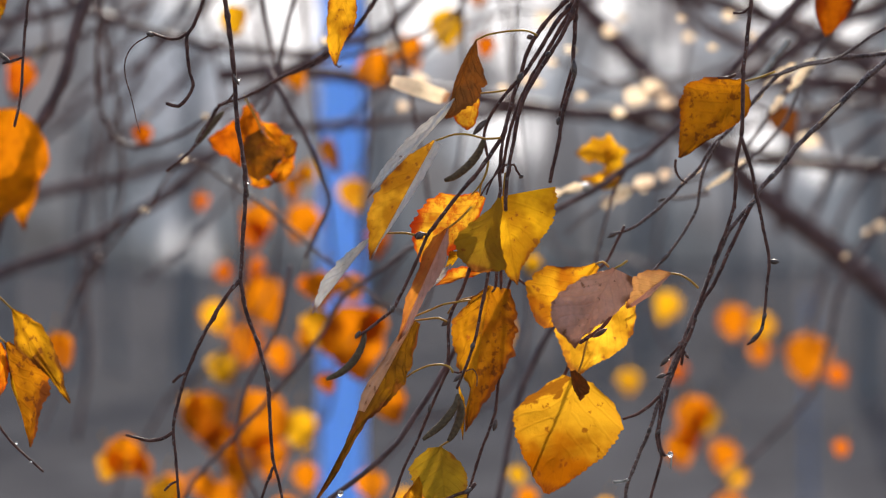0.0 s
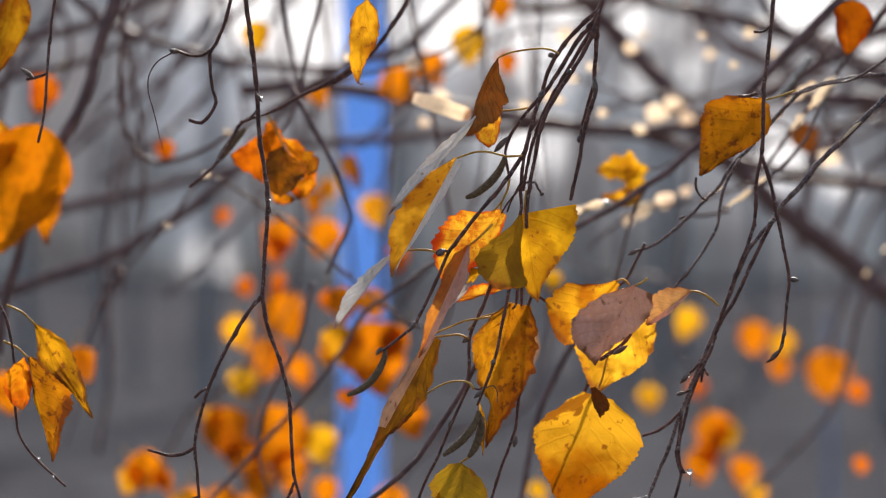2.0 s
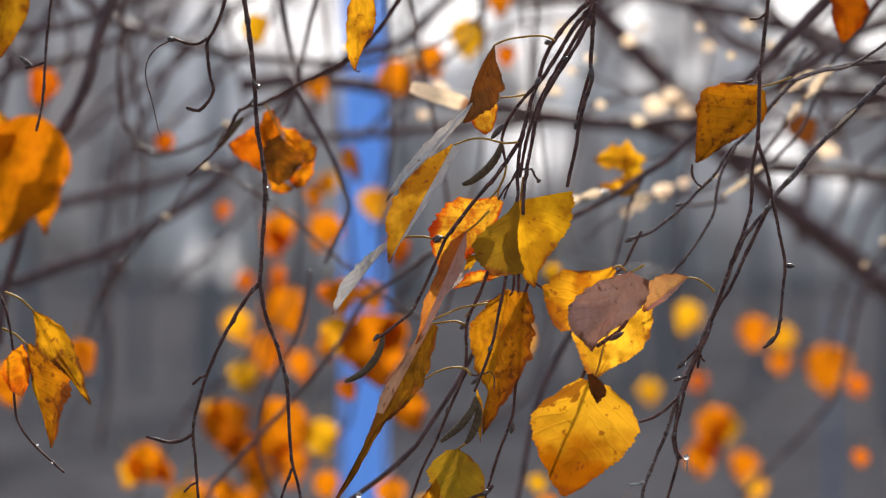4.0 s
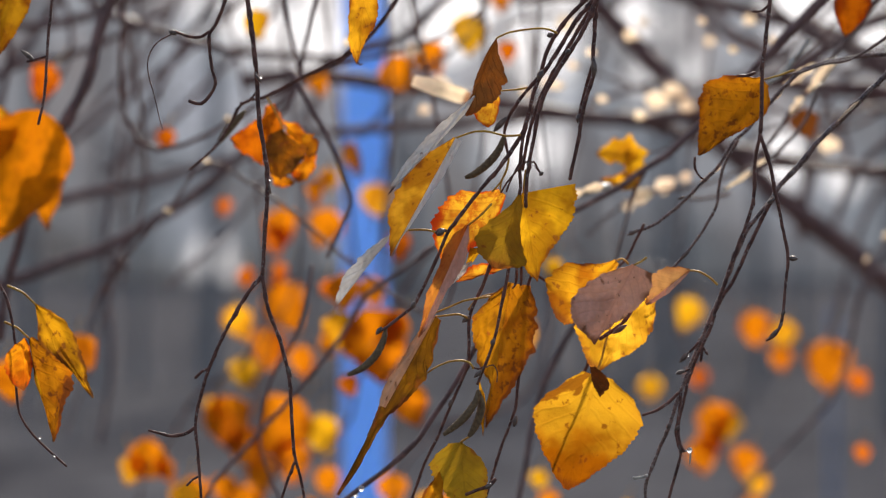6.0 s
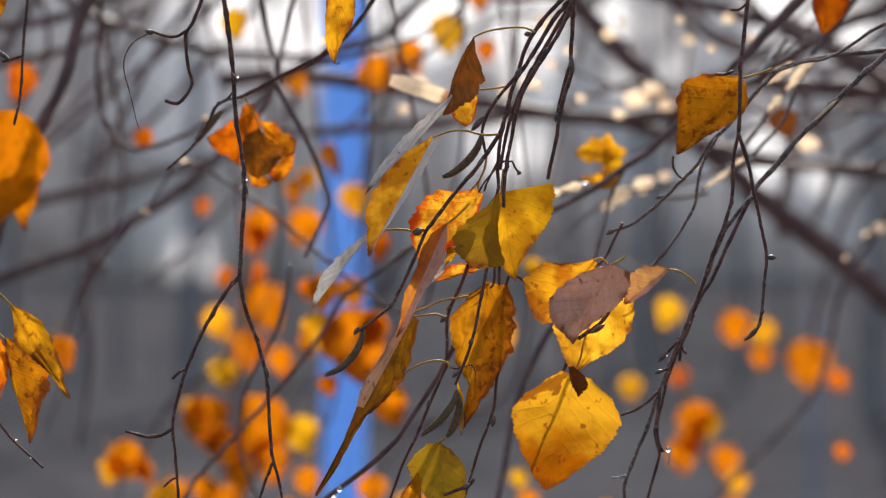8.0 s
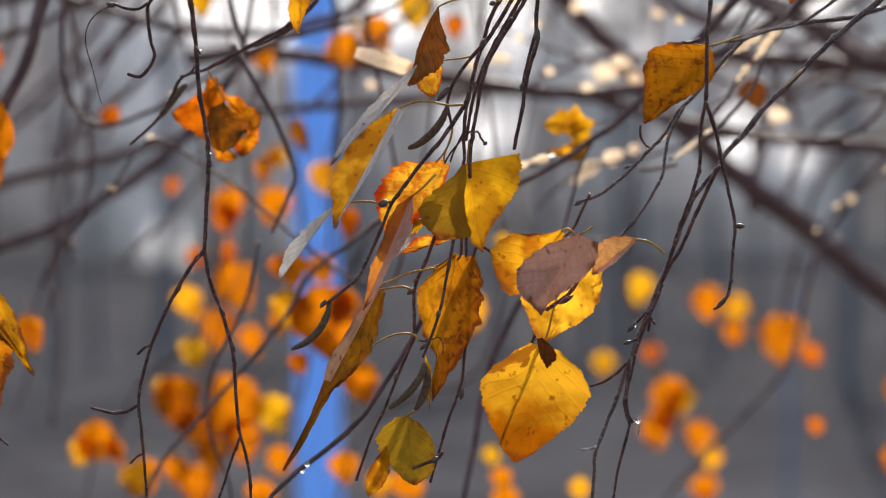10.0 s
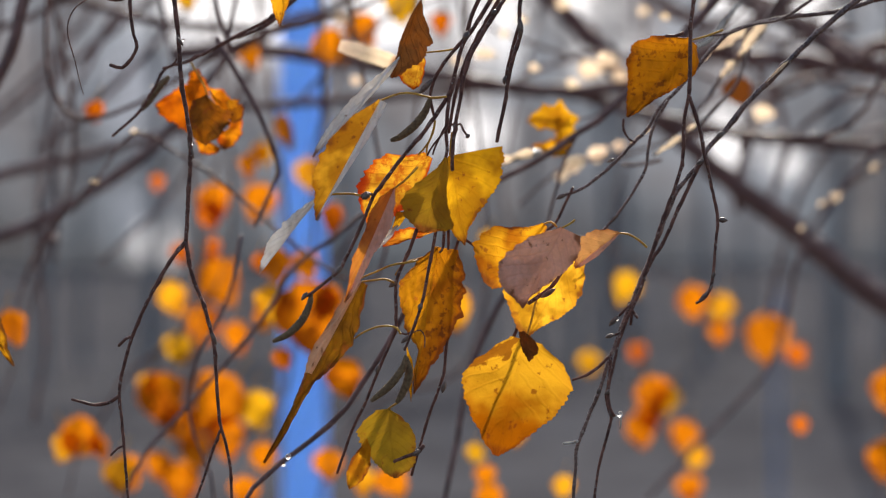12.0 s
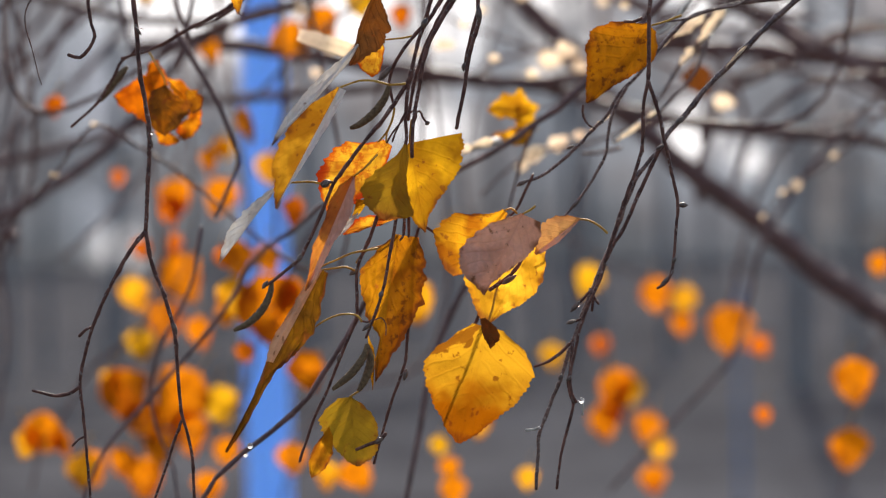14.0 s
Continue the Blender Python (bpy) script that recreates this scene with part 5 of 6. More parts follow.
leaf(tw, (0.0153, 0.951, 1.554), (0.0164, 0.951, 1.5339), 0.02, LEAF_LEMON, turn=15, fold=(20, 20), form=((.006, .043, .096, .107, .105, .071, .036, .006), (.006, .006, .006, .006, .013, .020, .010, .006)), label="narrow greenish leaf")
# leaves of the middle strand
leaf(tw, (0.0213, 0.94, 1.6695), (0.0111, 0.936, 1.6427), 0.02, LEAF_UMBER, half=LEAF_UMBER, stalk=[(0.0419, 0.94, 1.6712), (0.0394, 0.94, 1.6725), (0.036, 0.94, 1.6729), (0.0314, 0.94, 1.6725), (0.026, 0.94, 1.6716), (0.023, 0.94, 1.6704)], turn=-6, fold=(16, 22), curl=-0.04, wave=0.05, ragged=0.25, form=((.009, .076, .181, .294, .291, .236, .130, .006), (.006, .033, .055, .065, .068, .037, .029, .028)), label="dry brown leaf with a glowing orange tip")
leaf(tw, (0.0218, 0.944, 1.6537), (0.0183, 0.944, 1.6395), 0.02, LEAF_BURNT, turn=5, fold=(10, 8), wave=0.07, ragged=0.25, form=((.009, .071, .129, .141, .152, .161, .126, .022), (.010, .087, .217, .342, .441, .436, .314, .034)), label="glowing orange leaf tip")
part("leaf_stalk", tube([(0.0334, 0.947, 1.6535), (0.0293, 0.947, 1.6527), (0.0249, 0.947, 1.6523), (0.0203, 0.947, 1.6519)], 0.0004, 0.0003, 6, 0.002), STALK, tw)
leaf(tw, (0.0138, 0.926, 1.6492), (-0.0147, 0.921, 1.6164), 0.02, LEAF_PALE, turn=0, fold=(24, 34), curl=0.02, wave=0.05, ragged=0.35, teeth=24, form=((.009, .040, .044, .034, .024, .013, .006, .006), (.006, .021, .052, .075, .082, .080, .058, .011)), label="pale leaf seen edge on")
leaf(tw, (0.0075, 0.93, 1.6353), (-0.0142, 0.926, 1.5958), 0.02, LEAF_PALE, half=LEAF_BRIGHT, stalk=[(0.0293, 0.93, 1.6363), (0.0244, 0.93, 1.636), (0.0194, 0.93, 1.6373), (0.0141, 0.93, 1.6375)], turn=0, fold=(30, 8), curl=0.03, wave=0.03, ragged=0.2, teeth=22, form=((.060, .067, .070, .054, .042, .029, .007, .026), (.017, .084, .168, .199, .199, .171, .081, .006)), label="yellow leaf with a pale folded underside")
leaf(tw, (-0.014, 0.945, 1.6035), (-0.0338, 0.94, 1.5778), 0.02, LEAF_PALE, half=LEAF_PALE, stalk=[(0.0018, 0.945, 1.6034), (-0.0021, 0.945, 1.6046), (-0.0078, 0.945, 1.6046), (-0.0113, 0.945, 1.6042)], turn=0, fold=(20, 26), wave=0.05, ragged=0.3, teeth=22, form=((.006, .012, .006, .006, .006, .006, .006, .006), (.007, .059, .107, .139, .147, .119, .074, .007)), label="narrow pale leaf")
leaf(tw, (0.0228, 0.955, 1.6181), (0.0026, 0.952, 1.5942), 0.02, LEAF_BURNT, stalk=[(0.0257, 0.955, 1.6291), (0.0249, 0.955, 1.6252), (0.023, 0.955, 1.621)], turn=4, fold=(6, 10), curl=-0.03, wave=0.04, ragged=0.2, teeth=20, form=((.081, .133, .179, .189, .186, .183, .162, .123), (.039, .131, .310, .374, .394, .379, .248, .024)), label="golden leaf with a burnt red margin")
leaf(tw, (0.0306, 0.947, 1.6173), (0.0353, 0.943, 1.5871), 0.02, LEAF_LEMON, stalk=[(0.0314, 0.947, 1.625), (0.0308, 0.947, 1.6202)], turn=2, fold=(5, 4), curl=0.03, wave=0.035, ragged=0.12, teeth=22, form=((.575, .567, .523, .448, .317, .160, .053, .006), (.020, .165, .194, .197, .180, .150, .100, .011)), label="large yellow leaf crossed by twig shadows")
leaf(tw, (0.0289, 0.936, 1.6164), (0.0217, 0.934, 1.5915), 0.02, LEAF_OLIVE, turn=2, fold=(5, 8), curl=0.02, wave=0.03, ragged=0.15, teeth=20, form=((.038, .093, .104, .135, .186, .264, .364, .052), (.016, .056, .153, .263, .349, .397, .316, .082)), label="yellow leaf part folded in front, its shade painted olive")
leaf(tw, (0.0257, 0.958, 1.5918), (0.0074, 0.958, 1.5872), 0.02, LEAF_BURNT, turn=10, fold=(12, 12), wave=0.06, ragged=0.3, teeth=12, form=((.006, .016, .048, .022, .030, .049, .037, .022), (.050, .089, .155, .194, .200, .170, .095, .006)), label="scorched orange leaf half hidden")
leaf(tw, (0.0167, 0.948, 1.5984), (0.0106, 0.948, 1.5927), 0.02, LEAF_LEMON, turn=10, fold=(12, 12), wave=0.04, teeth=9, form=((.006, .049, .084, .113, .130, .146, .117, .055), (.006, .181, .370, .283, .196, .121, .051, .006)))
leaf(tw, (0.0129, 0.946, 1.5938), (0.0036, 0.946, 1.585), 0.02, LEAF_PALE, turn=10, fold=(12, 12), wave=0.04, teeth=9, form=((.019, .050, .104, .108, .104, .095, .061, .030), (.024, .061, .124, .155, .136, .116, .056, .006)))
leaf(tw, (0.0116, 0.94, 1.6061), (-0.005, 0.934, 1.5684), 0.02, LEAF_LILAC, half=LEAF_ROSE, stalk=[(0.0196, 0.94, 1.6133), (0.0164, 0.94, 1.6099), (0.0137, 0.94, 1.6076)], turn=-2, fold=(14, 10), curl=0.03, wave=0.04, ragged=0.22, teeth=22, form=((.014, .065, .099, .088, .064, .050, .043, .007), (.019, .076, .103, .085, .085, .069, .030, .006)), label="orange leaf with a pale folded edge")
leaf(tw, (0.0265, 0.96, 1.5864), (0.0178, 0.955, 1.5365), 0.02, LEAF_TAWNY, half=LEAF_BROWNED, stalk=[(0.0118, 0.96, 1.577), (0.014, 0.96, 1.5801), (0.0167, 0.96, 1.5817), (0.0222, 0.96, 1.5832)], turn=-4, fold=(10, 12), curl=0.02, wave=0.05, ragged=0.25, teeth=24, form=((.128, .192, .223, .211, .176, .125, .064, .006), (.028, .136, .214, .195, .135, .020, .026, .006)), label="golden brown veined leaf")
part("leaf_stalk", tube([(0.0192, 0.948, 1.5819), (0.0144, 0.948, 1.5811), (0.01, 0.948, 1.5803), (0.0051, 0.948, 1.5782), (0.0009, 0.948, 1.5765), (-0.0018, 0.948, 1.5749)], 0.0004, 0.0003, 6, 0.002), STALK, tw)
leaf(tw, (0.0006, 0.945, 1.575), (-0.0325, 0.935, 1.5152), 0.02, LEAF_BROWN, half=LEAF_LILAC, stalk=[(0.0113, 0.945, 1.5746), (0.0086, 0.945, 1.5758), (0.0056, 0.945, 1.5756)], turn=-6, fold=(16, 24), curl=0.04, twist=10, wave=0.05, ragged=0.3, teeth=26, upto=0.5, form=((.036, .070, .099, .082, .029, .026, .028, .008), (.011, .046, .052, .062, .028, .009, .006, .006)), label="curled brown leaf with a pale edge and a long tip")
part("leaf_stalk", tube([(0.0134, 0.946, 1.5573), (0.0122, 0.946, 1.5592), (0.0094, 0.946, 1.56), (0.0051, 0.946, 1.5596), (0.0005, 0.946, 1.5577), (-0.0022, 0.946, 1.5558)], 0.0004, 0.0003, 6, 0.002), STALK, tw)
leaf(tw, (0.0089, 0.95, 1.5318), (0.0112, 0.947, 1.5085), 0.02, LEAF_OLIVE, half=LEAF_OLIVE, stalk=[(0.0128, 0.95, 1.5343)], turn=6, fold=(14, 12), curl=-0.02, wave=0.05, ragged=0.15, form=((.034, .199, .301, .353, .365, .371, .294, .047), (.179, .369, .473, .430, .371, .295, .186, .019)), label="olive yellow leaf at the twig's end")
leaf(tw, (0.002, 0.944, 1.5221), (-0.0042, 0.944, 1.505), 0.02, LEAF_GOLD, turn=-10, fold=(20, 20), form=((.006, .116, .170, .212, .201, .183, .113, .011), (.036, .070, .125, .178, .189, .176, .115, .012)))

# ---- the strand with the large glowing leaf ----
tw = hanging([(0.183, 1, 1.673), (0.169, 1, 1.669), (0.151, 1, 1.667), (0.134, 1, 1.663), (0.126, 1, 1.657), (0.12, 1, 1.65), (0.114, 1, 1.643), (0.106, 1, 1.635), (0.102, 1, 1.628), (0.097, 1, 1.623), (0.09, 1, 1.616), (0.079, 1, 1.607), (0.07, 1, 1.604)], 0.00105, 0.0007, "long dark birch twig with frosted gleams and a cluster of leaves", WET_TWIG)
stem(tw, [(0.075, 1, 1.607), (0.072, 1, 1.601), (0.069, 1, 1.595), (0.066, 1, 1.592)], 0.0007, 0.0006, "shoot")
stem(tw, [(0.108, 0.99, 1.637), (0.103, 0.99, 1.628), (0.101, 0.99, 1.619), (0.1, 0.99, 1.613), (0.095, 0.99, 1.604), (0.089, 0.99, 1.596), (0.083, 0.99, 1.59), (0.076, 0.99, 1.586)], 0.0007, 0.0006, "shoot", WET_TWIG)
stem(tw, [(0.074, 0.955, 1.586), (0.07, 0.955, 1.581), (0.067, 0.955, 1.575), (0.063, 0.955, 1.571), (0.057, 0.955, 1.567)], 0.0006, 0.0009, "shoot")
bud(tw, *[(0.073, 1, 1.605), (0.069, 1, 1.603)], 0.00086)
bud(tw, *[(0.091, 0.99, 1.598), (0.087, 0.99, 1.594)], 0.00078)
bud(tw, *[(0.066, 0.95, 1.572), (0.061, 0.95, 1.569)], 0.00094)
bud(tw, *[(0.09, 1, 1.617), (0.087, 1, 1.616)], 0.00062)
leaf(tw, (0.0624, 0.956, 1.5939), (0.0441, 0.95, 1.5723), 0.02, LEAF_GOLD, stalk=[(0.0669, 0.956, 1.5929), (0.0649, 0.956, 1.5947)], turn=4, fold=(16, 8), curl=-0.02, wave=0.04, ragged=0.15, teeth=20, form=((.062, .096, .118, .126, .133, .134, .131, .022), (.025, .105, .269, .434, .489, .476, .349, .122)), label="golden leaf with a sharp shadow")
leaf(tw, (0.068, 0.941, 1.5926), (0.0546, 0.938, 1.5657), 0.02, LEAF_LILAC, stalk=[(0.0722, 0.941, 1.5951), (0.0703, 0.941, 1.5937)], turn=-2, fold=(10, 8), curl=0.05, wave=0.04, ragged=0.12, teeth=22, form=((.235, .283, .279, .241, .167, .085, .015, .006), (.028, .151, .303, .391, .441, .452, .368, .021)), label="dry grey-lilac underside of a leaf")
leaf(tw, (0.0737, 0.974, 1.5822), (0.0569, 0.97, 1.5547), 0.02, LEAF_BRIGHT, stalk=[(0.0765, 0.974, 1.5877), (0.0753, 0.974, 1.585)], turn=-3, fold=(8, 10), curl=0.02, wave=0.05, ragged=0.15, teeth=22, form=((.139, .209, .269, .281, .228, .142, .056, .006), (.028, .086, .185, .295, .417, .502, .287, .107)), label="bright yellow sunlit leaf")
leaf(tw, (0.0884, 0.958, 1.5906), (0.0728, 0.952, 1.5794), 0.02, LEAF_LILAC, half=LEAF_PEACH, stalk=[(0.0977, 0.958, 1.5857), (0.095, 0.958, 1.5882), (0.0915, 0.958, 1.5902)], turn=4, fold=(14, 14), wave=0.04, ragged=0.2, form=((.013, .036, .063, .079, .091, .081, .071, .037), (.046, .172, .269, .328, .330, .278, .131, .024)), label="pale orange leaf")
leaf(tw, (0.0564, 0.968, 1.554), (0.0459, 0.962, 1.5146), 0.02, LEAF_GLOWING, stalk=[(0.0612, 0.968, 1.5705), (0.0596, 0.968, 1.5656), (0.0584, 0.968, 1.5603), (0.0572, 0.968, 1.5567)], turn=4, fold=(8, 7), curl=0.02, stalk_r=0.0004, wave=0.035, ragged=0.08, teeth=24, form=((.148, .349, .470, .451, .379, .281, .156, .016), (.129, .246, .368, .438, .389, .297, .172, .036)), label="large golden leaf glowing in the sun")
leaf(tw, (0.0556, 0.958, 1.5575), (0.0571, 0.958, 1.5468), 0.02, LEAF_UMBER, turn=10, fold=(14, 14), wave=0.05, teeth=7, form=((.006, .157, .306, .348, .390, .338, .160, .016), (.183, .182, .180, .178, .149, .099, .050, .006)))
stem(tw, [(0.057, 0.984, 1.565), (0.053, 0.984, 1.555), (0.047, 0.984, 1.543), (0.042, 0.984, 1.531)], 0.0008, 0.0005, "shoot")

tw = hanging([(0.1163, 0.95, 1.6979), (0.1153, 0.95, 1.6847), (0.1138, 0.95, 1.6712), (0.1126, 0.95, 1.6597), (0.1122, 0.95, 1.6461), (0.1118, 0.95, 1.6373), (0.11, 0.95, 1.6278), (0.1094, 0.95, 1.6153), (0.1071, 0.95, 1.607), (0.1042, 0.95, 1.5994), (0.102, 0.95, 1.5937), (0.0993, 0.95, 1.5854), (0.0966, 0.95, 1.5776), (0.0941, 0.95, 1.5699), (0.09, 0.95, 1.5609), (0.0871, 0.95, 1.5531), (0.0854, 0.95, 1.5454), (0.0836, 0.95, 1.5371), (0.0842, 0.95, 1.5313), (0.0857, 0.95, 1.5286)], 0.0009, 0.00062, "long dark birch twig with buds and a pale curled tip")
stem(tw, [(0.1113, 0.945, 1.6367), (0.1132, 0.945, 1.6309), (0.1151, 0.945, 1.6244), (0.1162, 0.945, 1.6171), (0.1177, 0.945, 1.6113), (0.1191, 0.945, 1.6036), (0.1206, 0.945, 1.595), (0.1198, 0.945, 1.5863), (0.119, 0.945, 1.5767), (0.1175, 0.945, 1.5706), (0.1155, 0.945, 1.5679), (0.1132, 0.945, 1.5668)], 0.0008, 0.0006, "shoot")
bud(tw, (0.1206, 0.945, 1.5948), (0.124, 0.945, 1.5946), 0.001)
bud(tw, (0.1196, 0.945, 1.5777), (0.1184, 0.945, 1.5748), 0.0008)
bud(tw, (0.1175, 0.945, 1.571), (0.1138, 0.945, 1.567), 0.0007)
bud(tw, (0.1159, 0.946, 1.6148), (0.1136, 0.946, 1.6136), 0.0008)
stem(tw, [(0.115, 0.95, 1.6817), (0.1126, 0.95, 1.6797), (0.1092, 0.95, 1.6794)], 0.0006, 0.0006, "spur")
stem(tw, [(0.0857, 0.95, 1.5286), (0.0873, 0.95, 1.529), (0.0878, 0.95, 1.5273), (0.0874, 0.95, 1.5242)], 0.00045, 0.0003, "dry_tip", PALE_BARK_GLEAM)
bud(tw, (0.0872, 0.949, 1.5628), (0.084, 0.949, 1.5592), 0.0009)
bud(tw, (0.0859, 0.949, 1.5563), (0.0826, 0.949, 1.5553), 0.0008)
bud(tw, (0.0841, 0.949, 1.5378), (0.0822, 0.949, 1.5358), 0.0007)
bud(tw, (0.0954, 0.95, 1.5761), (0.0966, 0.95, 1.5744), 0.0007)

tw = hanging([(0.1824, 0.97, 1.6786), (0.17, 0.97, 1.6688), (0.1627, 0.97, 1.6629), (0.1558, 0.97, 1.657), (0.1489, 0.97, 1.6501), (0.141, 0.97, 1.6422), (0.1331, 0.97, 1.6344), (0.1271, 0.97, 1.6271), (0.1242, 0.97, 1.6239), (0.1202, 0.97, 1.6192), (0.1173, 0.97, 1.6145), (0.1123, 0.97, 1.6088), (0.1084, 0.97, 1.6035), (0.1054, 0.97, 1.5966), (0.1015, 0.97, 1.5867), (0.0991, 0.97, 1.5798), (0.0967, 0.97, 1.5743), (0.0935, 0.97, 1.5668), (0.0904, 0.97, 1.5596), (0.088, 0.97, 1.5531), (0.0852, 0.97, 1.5464), (0.0829, 0.97, 1.5393), (0.0815, 0.97, 1.5353), (0.0781, 0.97, 1.5271), (0.0741, 0.97, 1.5172), (0.0733, 0.97, 1.509), (0.0725, 0.97, 1.4975)], 0.0013, 0.0007, "strong dark birch twig bending down with buds", WET_TWIG)
stem(tw, [(0.1181, 0.965, 1.6156), (0.116, 0.965, 1.6128), (0.1112, 0.965, 1.6028), (0.1073, 0.965, 1.5944), (0.1034, 0.965, 1.5862), (0.1, 0.965, 1.5813), (0.0975, 0.965, 1.576)], 0.0009, 0.0007, "shoot")
stem(tw, [(0.0857, 0.965, 1.549), (0.0849, 0.965, 1.5392), (0.0839, 0.965, 1.5343), (0.0848, 0.965, 1.5294), (0.0856, 0.965, 1.527), (0.0837, 0.965, 1.5196), (0.0811, 0.965, 1.5102), (0.0793, 0.965, 1.498)], 0.0007, 0.0006, "shoot")
stem(tw, [(0.0847, 0.965, 1.548), (0.0813, 0.965, 1.5447), (0.0774, 0.965, 1.5421), (0.0723, 0.965, 1.5402)], 0.0007, 0.0006, "shoot")
stem(tw, [(0.0918, 0.965, 1.5666), (0.0935, 0.965, 1.5635), (0.0949, 0.965, 1.5613)], 0.0007, 0.0005, "spur")
stem(tw, [(0.0926, 0.965, 1.5654), (0.0929, 0.965, 1.5623), (0.0925, 0.965, 1.559)], 0.0008, 0.0006, "spur")
stem(tw, [(0.0914, 0.955, 1.5661), (0.0896, 0.955, 1.5642), (0.0877, 0.955, 1.5624)], 0.0006, 0.0005, "spur")
stem(tw, [(0.0885, 0.955, 1.5572), (0.0873, 0.955, 1.5564), (0.0859, 0.955, 1.5558)], 0.0006, 0.0005, "spur")
stem(tw, [(0.0739, 0.965, 1.5192), (0.0721, 0.965, 1.5186), (0.069, 0.965, 1.5184)], 0.0006, 0.0006, "spur", PALE_BARK_GLEAM)
bud(tw, (0.1054, 0.965, 1.5979), (0.1034, 0.965, 1.5948), 0.0009)
bud(tw, (0.1253, 0.968, 1.6254), (0.123, 0.968, 1.6227), 0.0011)
bud(tw, (0.0819, 0.965, 1.5376), (0.0807, 0.965, 1.5353), 0.0008)
bud(tw, (0.0848, 0.964, 1.5298), (0.0863, 0.964, 1.5273), 0.0008)
# Pale strip put on as a gleam of sun.
strip = part("peeling_bark", blade((0.1482, 0.968, 1.6498), (0.1399, 0.968, 1.6419), 0.0013, 10, (25, 25), 0.03, 0.05, 5, 16, 3, 5), GLINT, tw, "pale strip standing for a gleam of sun on the twig")
strip.data.materials.append(GLINT)

tw = hanging([(0.175, 1.15, 1.694), (0.161, 1.15, 1.675), (0.156, 1.15, 1.667), (0.147, 1.15, 1.658), (0.14, 1.15, 1.647), (0.133, 1.15, 1.638)], 0.0013, 0.0009, "birch twig with pale strips standing for gleams of sun", WET_TWIG)
# Pale stretches that stand for gleams along this twig.
stem(tw, [(0.163, 1.145, 1.676), (0.157, 1.145, 1.668), (0.152, 1.145, 1.663)], 0.0017, 0.0015, "peeling_bark", PALE_BARK_GLEAM)
stem(tw, [(0.148, 1.145, 1.66), (0.145, 1.145, 1.655)], 0.0014, 0.0012, "peeling_bark", PALE_BARK_GLEAM)
stem(tw, [(0.153, 1.12, 1.664), (0.148, 1.12, 1.651), (0.142, 1.12, 1.643), (0.133, 1.12, 1.634), (0.125, 1.12, 1.629), (0.114, 1.12, 1.622)], 0.0008, 0.0010, "shoot", WET_TWIG)
stem(tw, [(0.125, 1.115, 1.63), (0.118, 1.115, 1.625), (0.114, 1.115, 1.622)], 0.0011, 0.0011, "peeling_bark", PALE_BARK_GLEAM)
stem(tw, [(0.124, 1.2, 1.622), (0.114, 1.2, 1.62), (0.107, 1.2, 1.62)], 0.0010, 0.0008, "spur")
stem(tw, [(0.15, 1.13, 1.683), (0.143, 1.13, 1.674), (0.136, 1.13, 1.667), (0.129, 1.13, 1.665)], 0.0013, 0.0009, "shoot", PALE_BARK_GLEAM)

# Pale strips laid along the twigs in place of sun gleams.
for q0, q1, wd in (((0.154, 1.14, 1.674), (0.14, 1.14, 1.664), 0.0040), ((0.162, 1.14, 1.676), (0.15, 1.14, 1.662), 0.0038), ((0.149, 1.14, 1.661), (0.143, 1.14, 1.653), 0.0030),
                   ((0.125, 1.11, 1.629), (0.114, 1.11, 1.622), 0.0026), ((0.127, 1, 1.658), (0.118, 1, 1.647), 0.0016), ((0.103, 1, 1.628), (0.095, 1, 1.622), 0.0014),
                   ((0.134, 1.14, 1.635), (0.127, 1.14, 1.629), 0.0024)):
    SEED[0] += 1
    strip = part("peeling_bark", blade(q0, q1, wd, 10, (12, 12), 0.03, 0.05, SEED[0], 16, 3, 5, ragged=0.5), GLINT, tw, "pale strip standing for a gleam of sun on the twig")
    strip.data.materials.append(GLINT)

tw = hanging([(0.181, 0.99, 1.684), (0.165, 0.99, 1.676), (0.149, 0.99, 1.666), (0.139, 0.99, 1.664), (0.13, 0.99, 1.661), (0.123, 0.99, 1.66)], 0.0008, 0.0005, "birch twig with one brown-spotted golden leaf", WET_TWIG)
leaf(tw, (0.1146, 0.97, 1.6571), (0.0923, 0.965, 1.6307), 0.02, LEAF_TAWNY, half=LEAF_TAWNY, stalk=[(0.1256, 0.97, 1.6606), (0.1203, 0.97, 1.6586)], turn=6, fold=(10, 12), curl=0.05, wave=0.06, ragged=0.1, teeth=24, form=((.088, .201, .239, .212, .161, .095, .058, .006), (.054, .215, .340, .397, .370, .243, .134, .027)), label="golden brown leaf with dark spots and a curled tip")
stem(tw, [(0.091, 0.97, 1.63), (0.091, 0.97, 1.626), (0.093, 0.97, 1.623), (0.095, 0.97, 1.622)], 0.0006, 0.0004, "dry_tip")
stem(tw, [(0.111, 0.96, 1.659), (0.108, 0.96, 1.658), (0.105, 0.96, 1.658)], 0.0007, 0.0007, "spur")

tw = hanging([(0.176, 1.06, 1.712), (0.165, 1.06, 1.706), (0.159, 1.06, 1.701)], 0.0008, 0.0006, "birch twig with one orange leaf")
leaf(tw, *[(0.158, 1.06, 1.7), (0.156, 1.06, 1.679)], 0.0165, LEAF_ORANGE, stalk=[(0.159, 1.06, 1.703)], turn=-15, fold=(20, 15), label="orange brown hanging leaf")

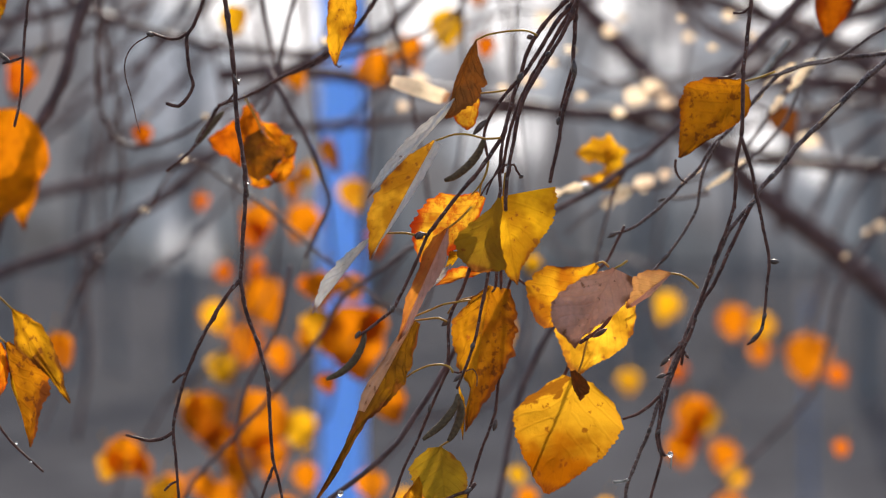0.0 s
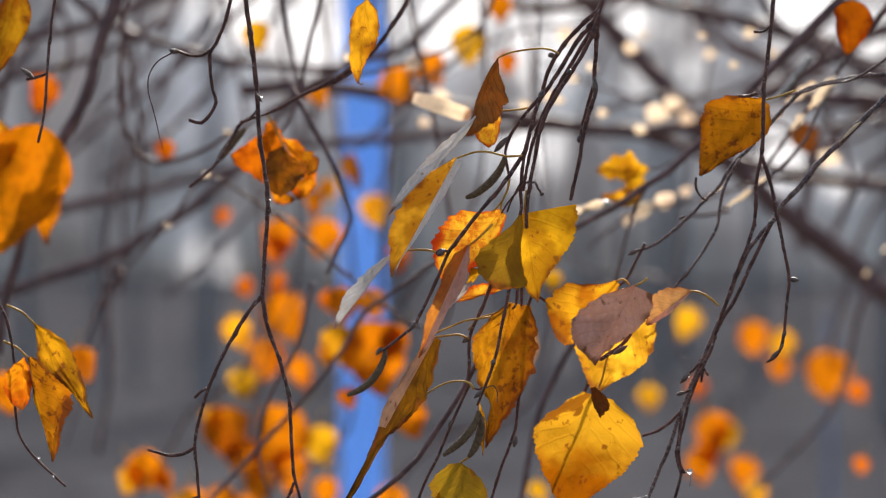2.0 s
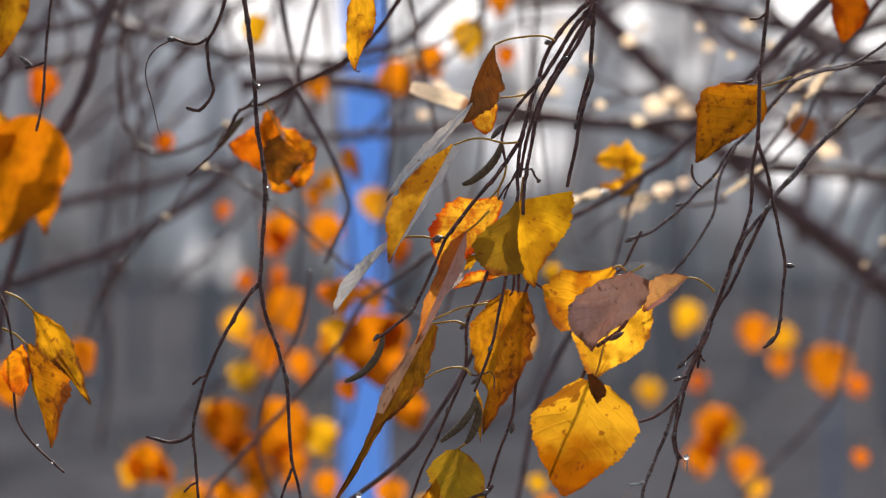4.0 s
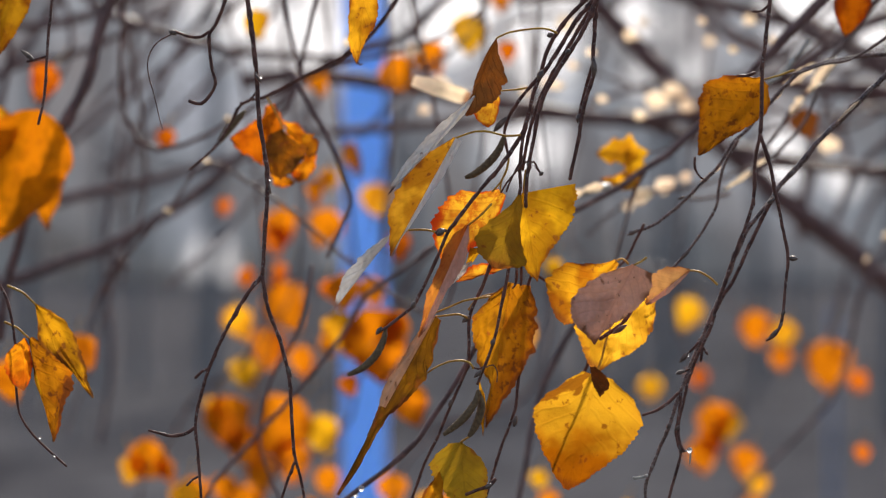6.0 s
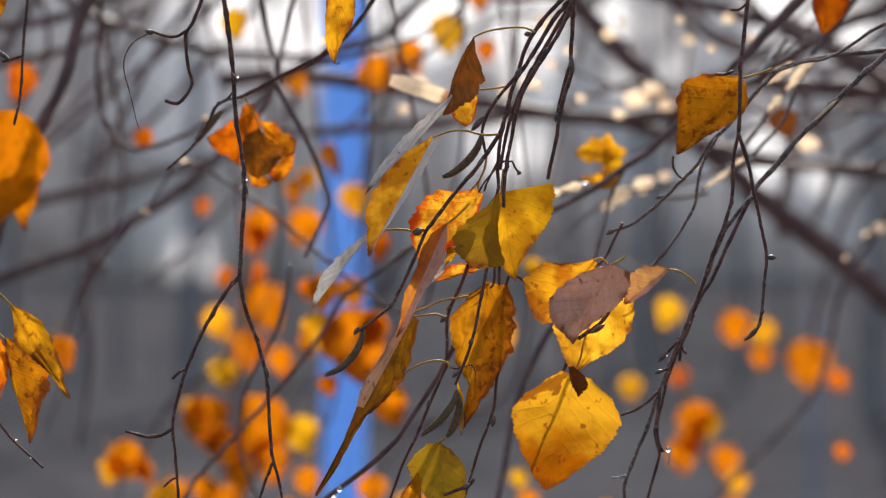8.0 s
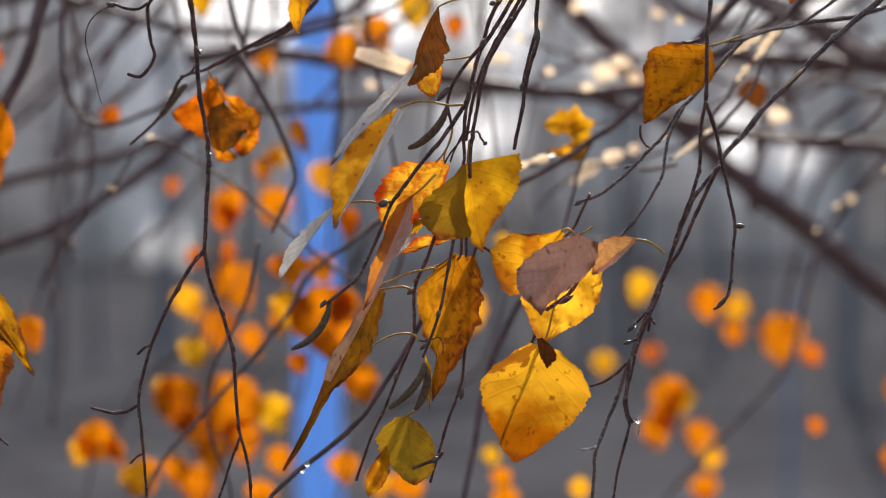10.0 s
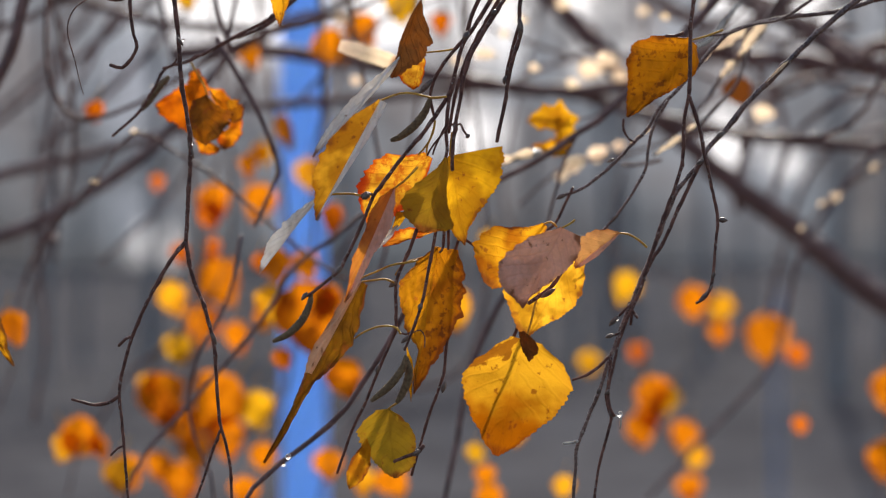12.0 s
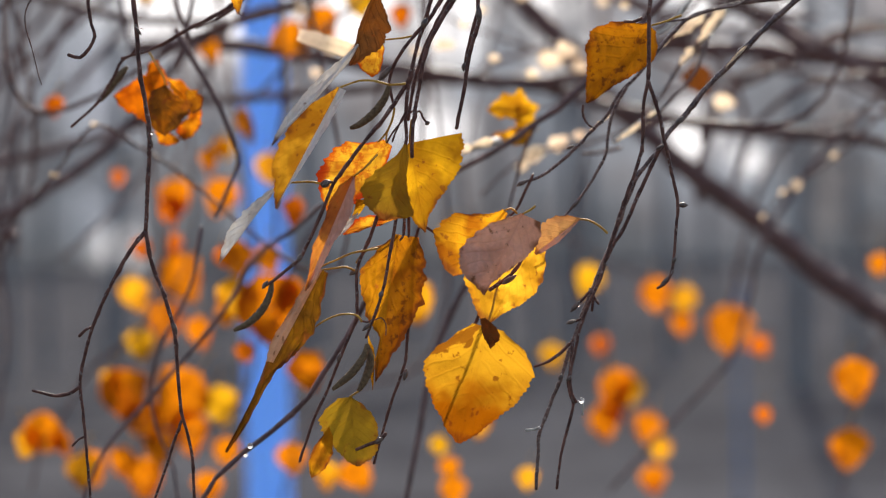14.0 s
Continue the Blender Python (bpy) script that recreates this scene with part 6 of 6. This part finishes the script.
tw = hanging([(0.107, 1.2, 1.651), (0.097, 1.2, 1.642), (0.09, 1.2, 1.64), (0.083, 1.2, 1.642)], 0.0004, 0.0004, "thin birch twig with one curled yellow leaf")
leaf(tw, *[(0.085, 1.19, 1.64), (0.066, 1.19, 1.639)], 0.0135, LEAF_LEMON, turn=10, fold=(15, 20), curl=0.1, ragged=0.3, label="curled bright yellow leaf")
leaf(tw, *[(0.082, 1.195, 1.643), (0.083, 1.195, 1.624)], 0.0115, LEAF_LEMON, turn=-15, fold=(20, 15), ragged=0.3)
leaf(tw, *[(0.084, 1.19, 1.626), (0.068, 1.19, 1.628)], 0.0080, LEAF_GOLD, turn=20, fold=(20, 20), ragged=0.3)


tw = hanging([(0.275, 1.55, 1.69), (0.249, 1.55, 1.678), (0.212, 1.55, 1.664), (0.168, 1.55, 1.681), (0.121, 1.55, 1.684), (0.074, 1.55, 1.7), (0.052, 1.55, 1.71)], 0.0016, 0.0009, "blurred birch twig with pale chips for sun glints")
for at, size in (((0.206, 1.5, 1.655), 0.0125), ((0.113, 1.5, 1.679), 0.0137), ((0.126, 1.55, 1.686), 0.0137), ((0.137, 1.6, 1.681), 0.0100), ((0.055, 1.5, 1.688), 0.0088),
                 ((0.099, 1.5, 1.714), 0.0088), ((0.071, 1.7, 1.736), 0.0125), ((0.15, 1.6, 1.718), 0.0075), ((0.163, 1.5, 1.722), 0.0075), ((0.111, 1.6, 1.729), 0.0063),
                 ((0.04, 1.4, 1.678), 0.0060), ((0.057, 1.4, 1.681), 0.0065), ((0.071, 1.35, 1.694), 0.0055), ((0.079, 1.4, 1.674), 0.0060), ((0.098, 1.4, 1.666), 0.0070),
                 ((0.125, 1.35, 1.709), 0.0050), ((0.14, 1.35, 1.695), 0.0050), ((0.064, 1.4, 1.691), 0.0055), ((0.107, 1.3, 1.673), 0.0060), ((0.17, 1.45, 1.708), 0.0055)):
    glint(tw, at, size, 15)
tw = hanging([(0.148, 1.35, 1.637), (0.121, 1.35, 1.629), (0.096, 1.35, 1.625), (0.08, 1.35, 1.615), (0.069, 1.35, 1.605)], 0.0011, 0.0007, "thin birch twig with pale chips standing for glints")
for at, size in (((0.096, 1.35, 1.625), 0.0112), ((0.107, 1.35, 1.63), 0.0112), ((0.092, 1.4, 1.621), 0.0088), ((0.121, 1.4, 1.635), 0.0075)):
    glint(tw, at, size, -20)
tw = hanging([(0.291, 1.5, 1.648), (0.269, 1.5, 1.627), (0.251, 1.5, 1.615), (0.235, 1.5, 1.603), (0.223, 1.5, 1.588)], 0.0011, 0.0007, "thin birch twig with a few pale glint chips")
for at, size in (((0.265, 1.5, 1.625), 0.0060), ((0.244, 1.5, 1.61), 0.0075), ((0.237, 1.5, 1.606), 0.0055), ((0.226, 1.5, 1.593), 0.0042)):
    glint(tw, at, size, -25)
tw = hanging([(-0.052, 1.3, 1.684), (-0.031, 1.3, 1.689), (-0.015, 1.3, 1.693), (0.001, 1.3, 1.699), (0.017, 1.3, 1.71), (0.025, 1.3, 1.726)], 0.0011, 0.0007, "thin birch twig with pale glint chips high up")
for at, size in (((-0.014, 1.3, 1.692), 0.0088), ((-0.003, 1.5, 1.688), 0.0100), ((-0.012, 1.5, 1.674), 0.0070), ((-0.04, 1.2, 1.688), 0.0050)):
    glint(tw, at, size, 10)
tw = hanging([(-0.085, 1.25, 1.627), (-0.106, 1.25, 1.637), (-0.124, 1.25, 1.616), (-0.141, 1.25, 1.597), (-0.153, 1.25, 1.579)], 0.0008, 0.0005, "thin birch twig with small pale chips for glints")
for at, size in (((-0.124, 1.25, 1.616), 0.0040), ((-0.111, 1.3, 1.64), 0.0034), ((-0.101, 1.3, 1.66), 0.0030)):
    glint(tw, at, size, 10)


def drop(at, r):
    me = bpy.data.meshes.new("water_drop")
    bm = bmesh.new()
    bmesh.ops.create_uvsphere(bm, u_segments=14, v_segments=9, radius=r)
    for v in bm.verts:
        v.co.z *= 1.15 if v.co.z < 0 else 0.9
    bm.to_mesh(me)
    bm.free()
    for p in me.polygons:
        p.use_smooth = True
    me.materials.append(WATER)
    ob = new("water_drop", me)
    ob.location = at
    return tagged(ob, "small clear drop on a twig; the tiniest are added sparkles", "water drop", "water drops")


for at in ((0.0872, 0.947, 1.5294), (-0.03, 1.02, 1.508), (-0.025, 0.95, 1.516)):
    drop(at, 0.001)
# Tiny clear beads added to stand for sun sparkles on buds and bark.
for at in ((-0.059, 0.947, 1.657), (-0.056, 0.947, 1.622), (-0.132, 0.928, 1.535), (-0.127, 0.928, 1.529), (0.088, 0.965, 1.561)):
    drop(at, 0.0005)
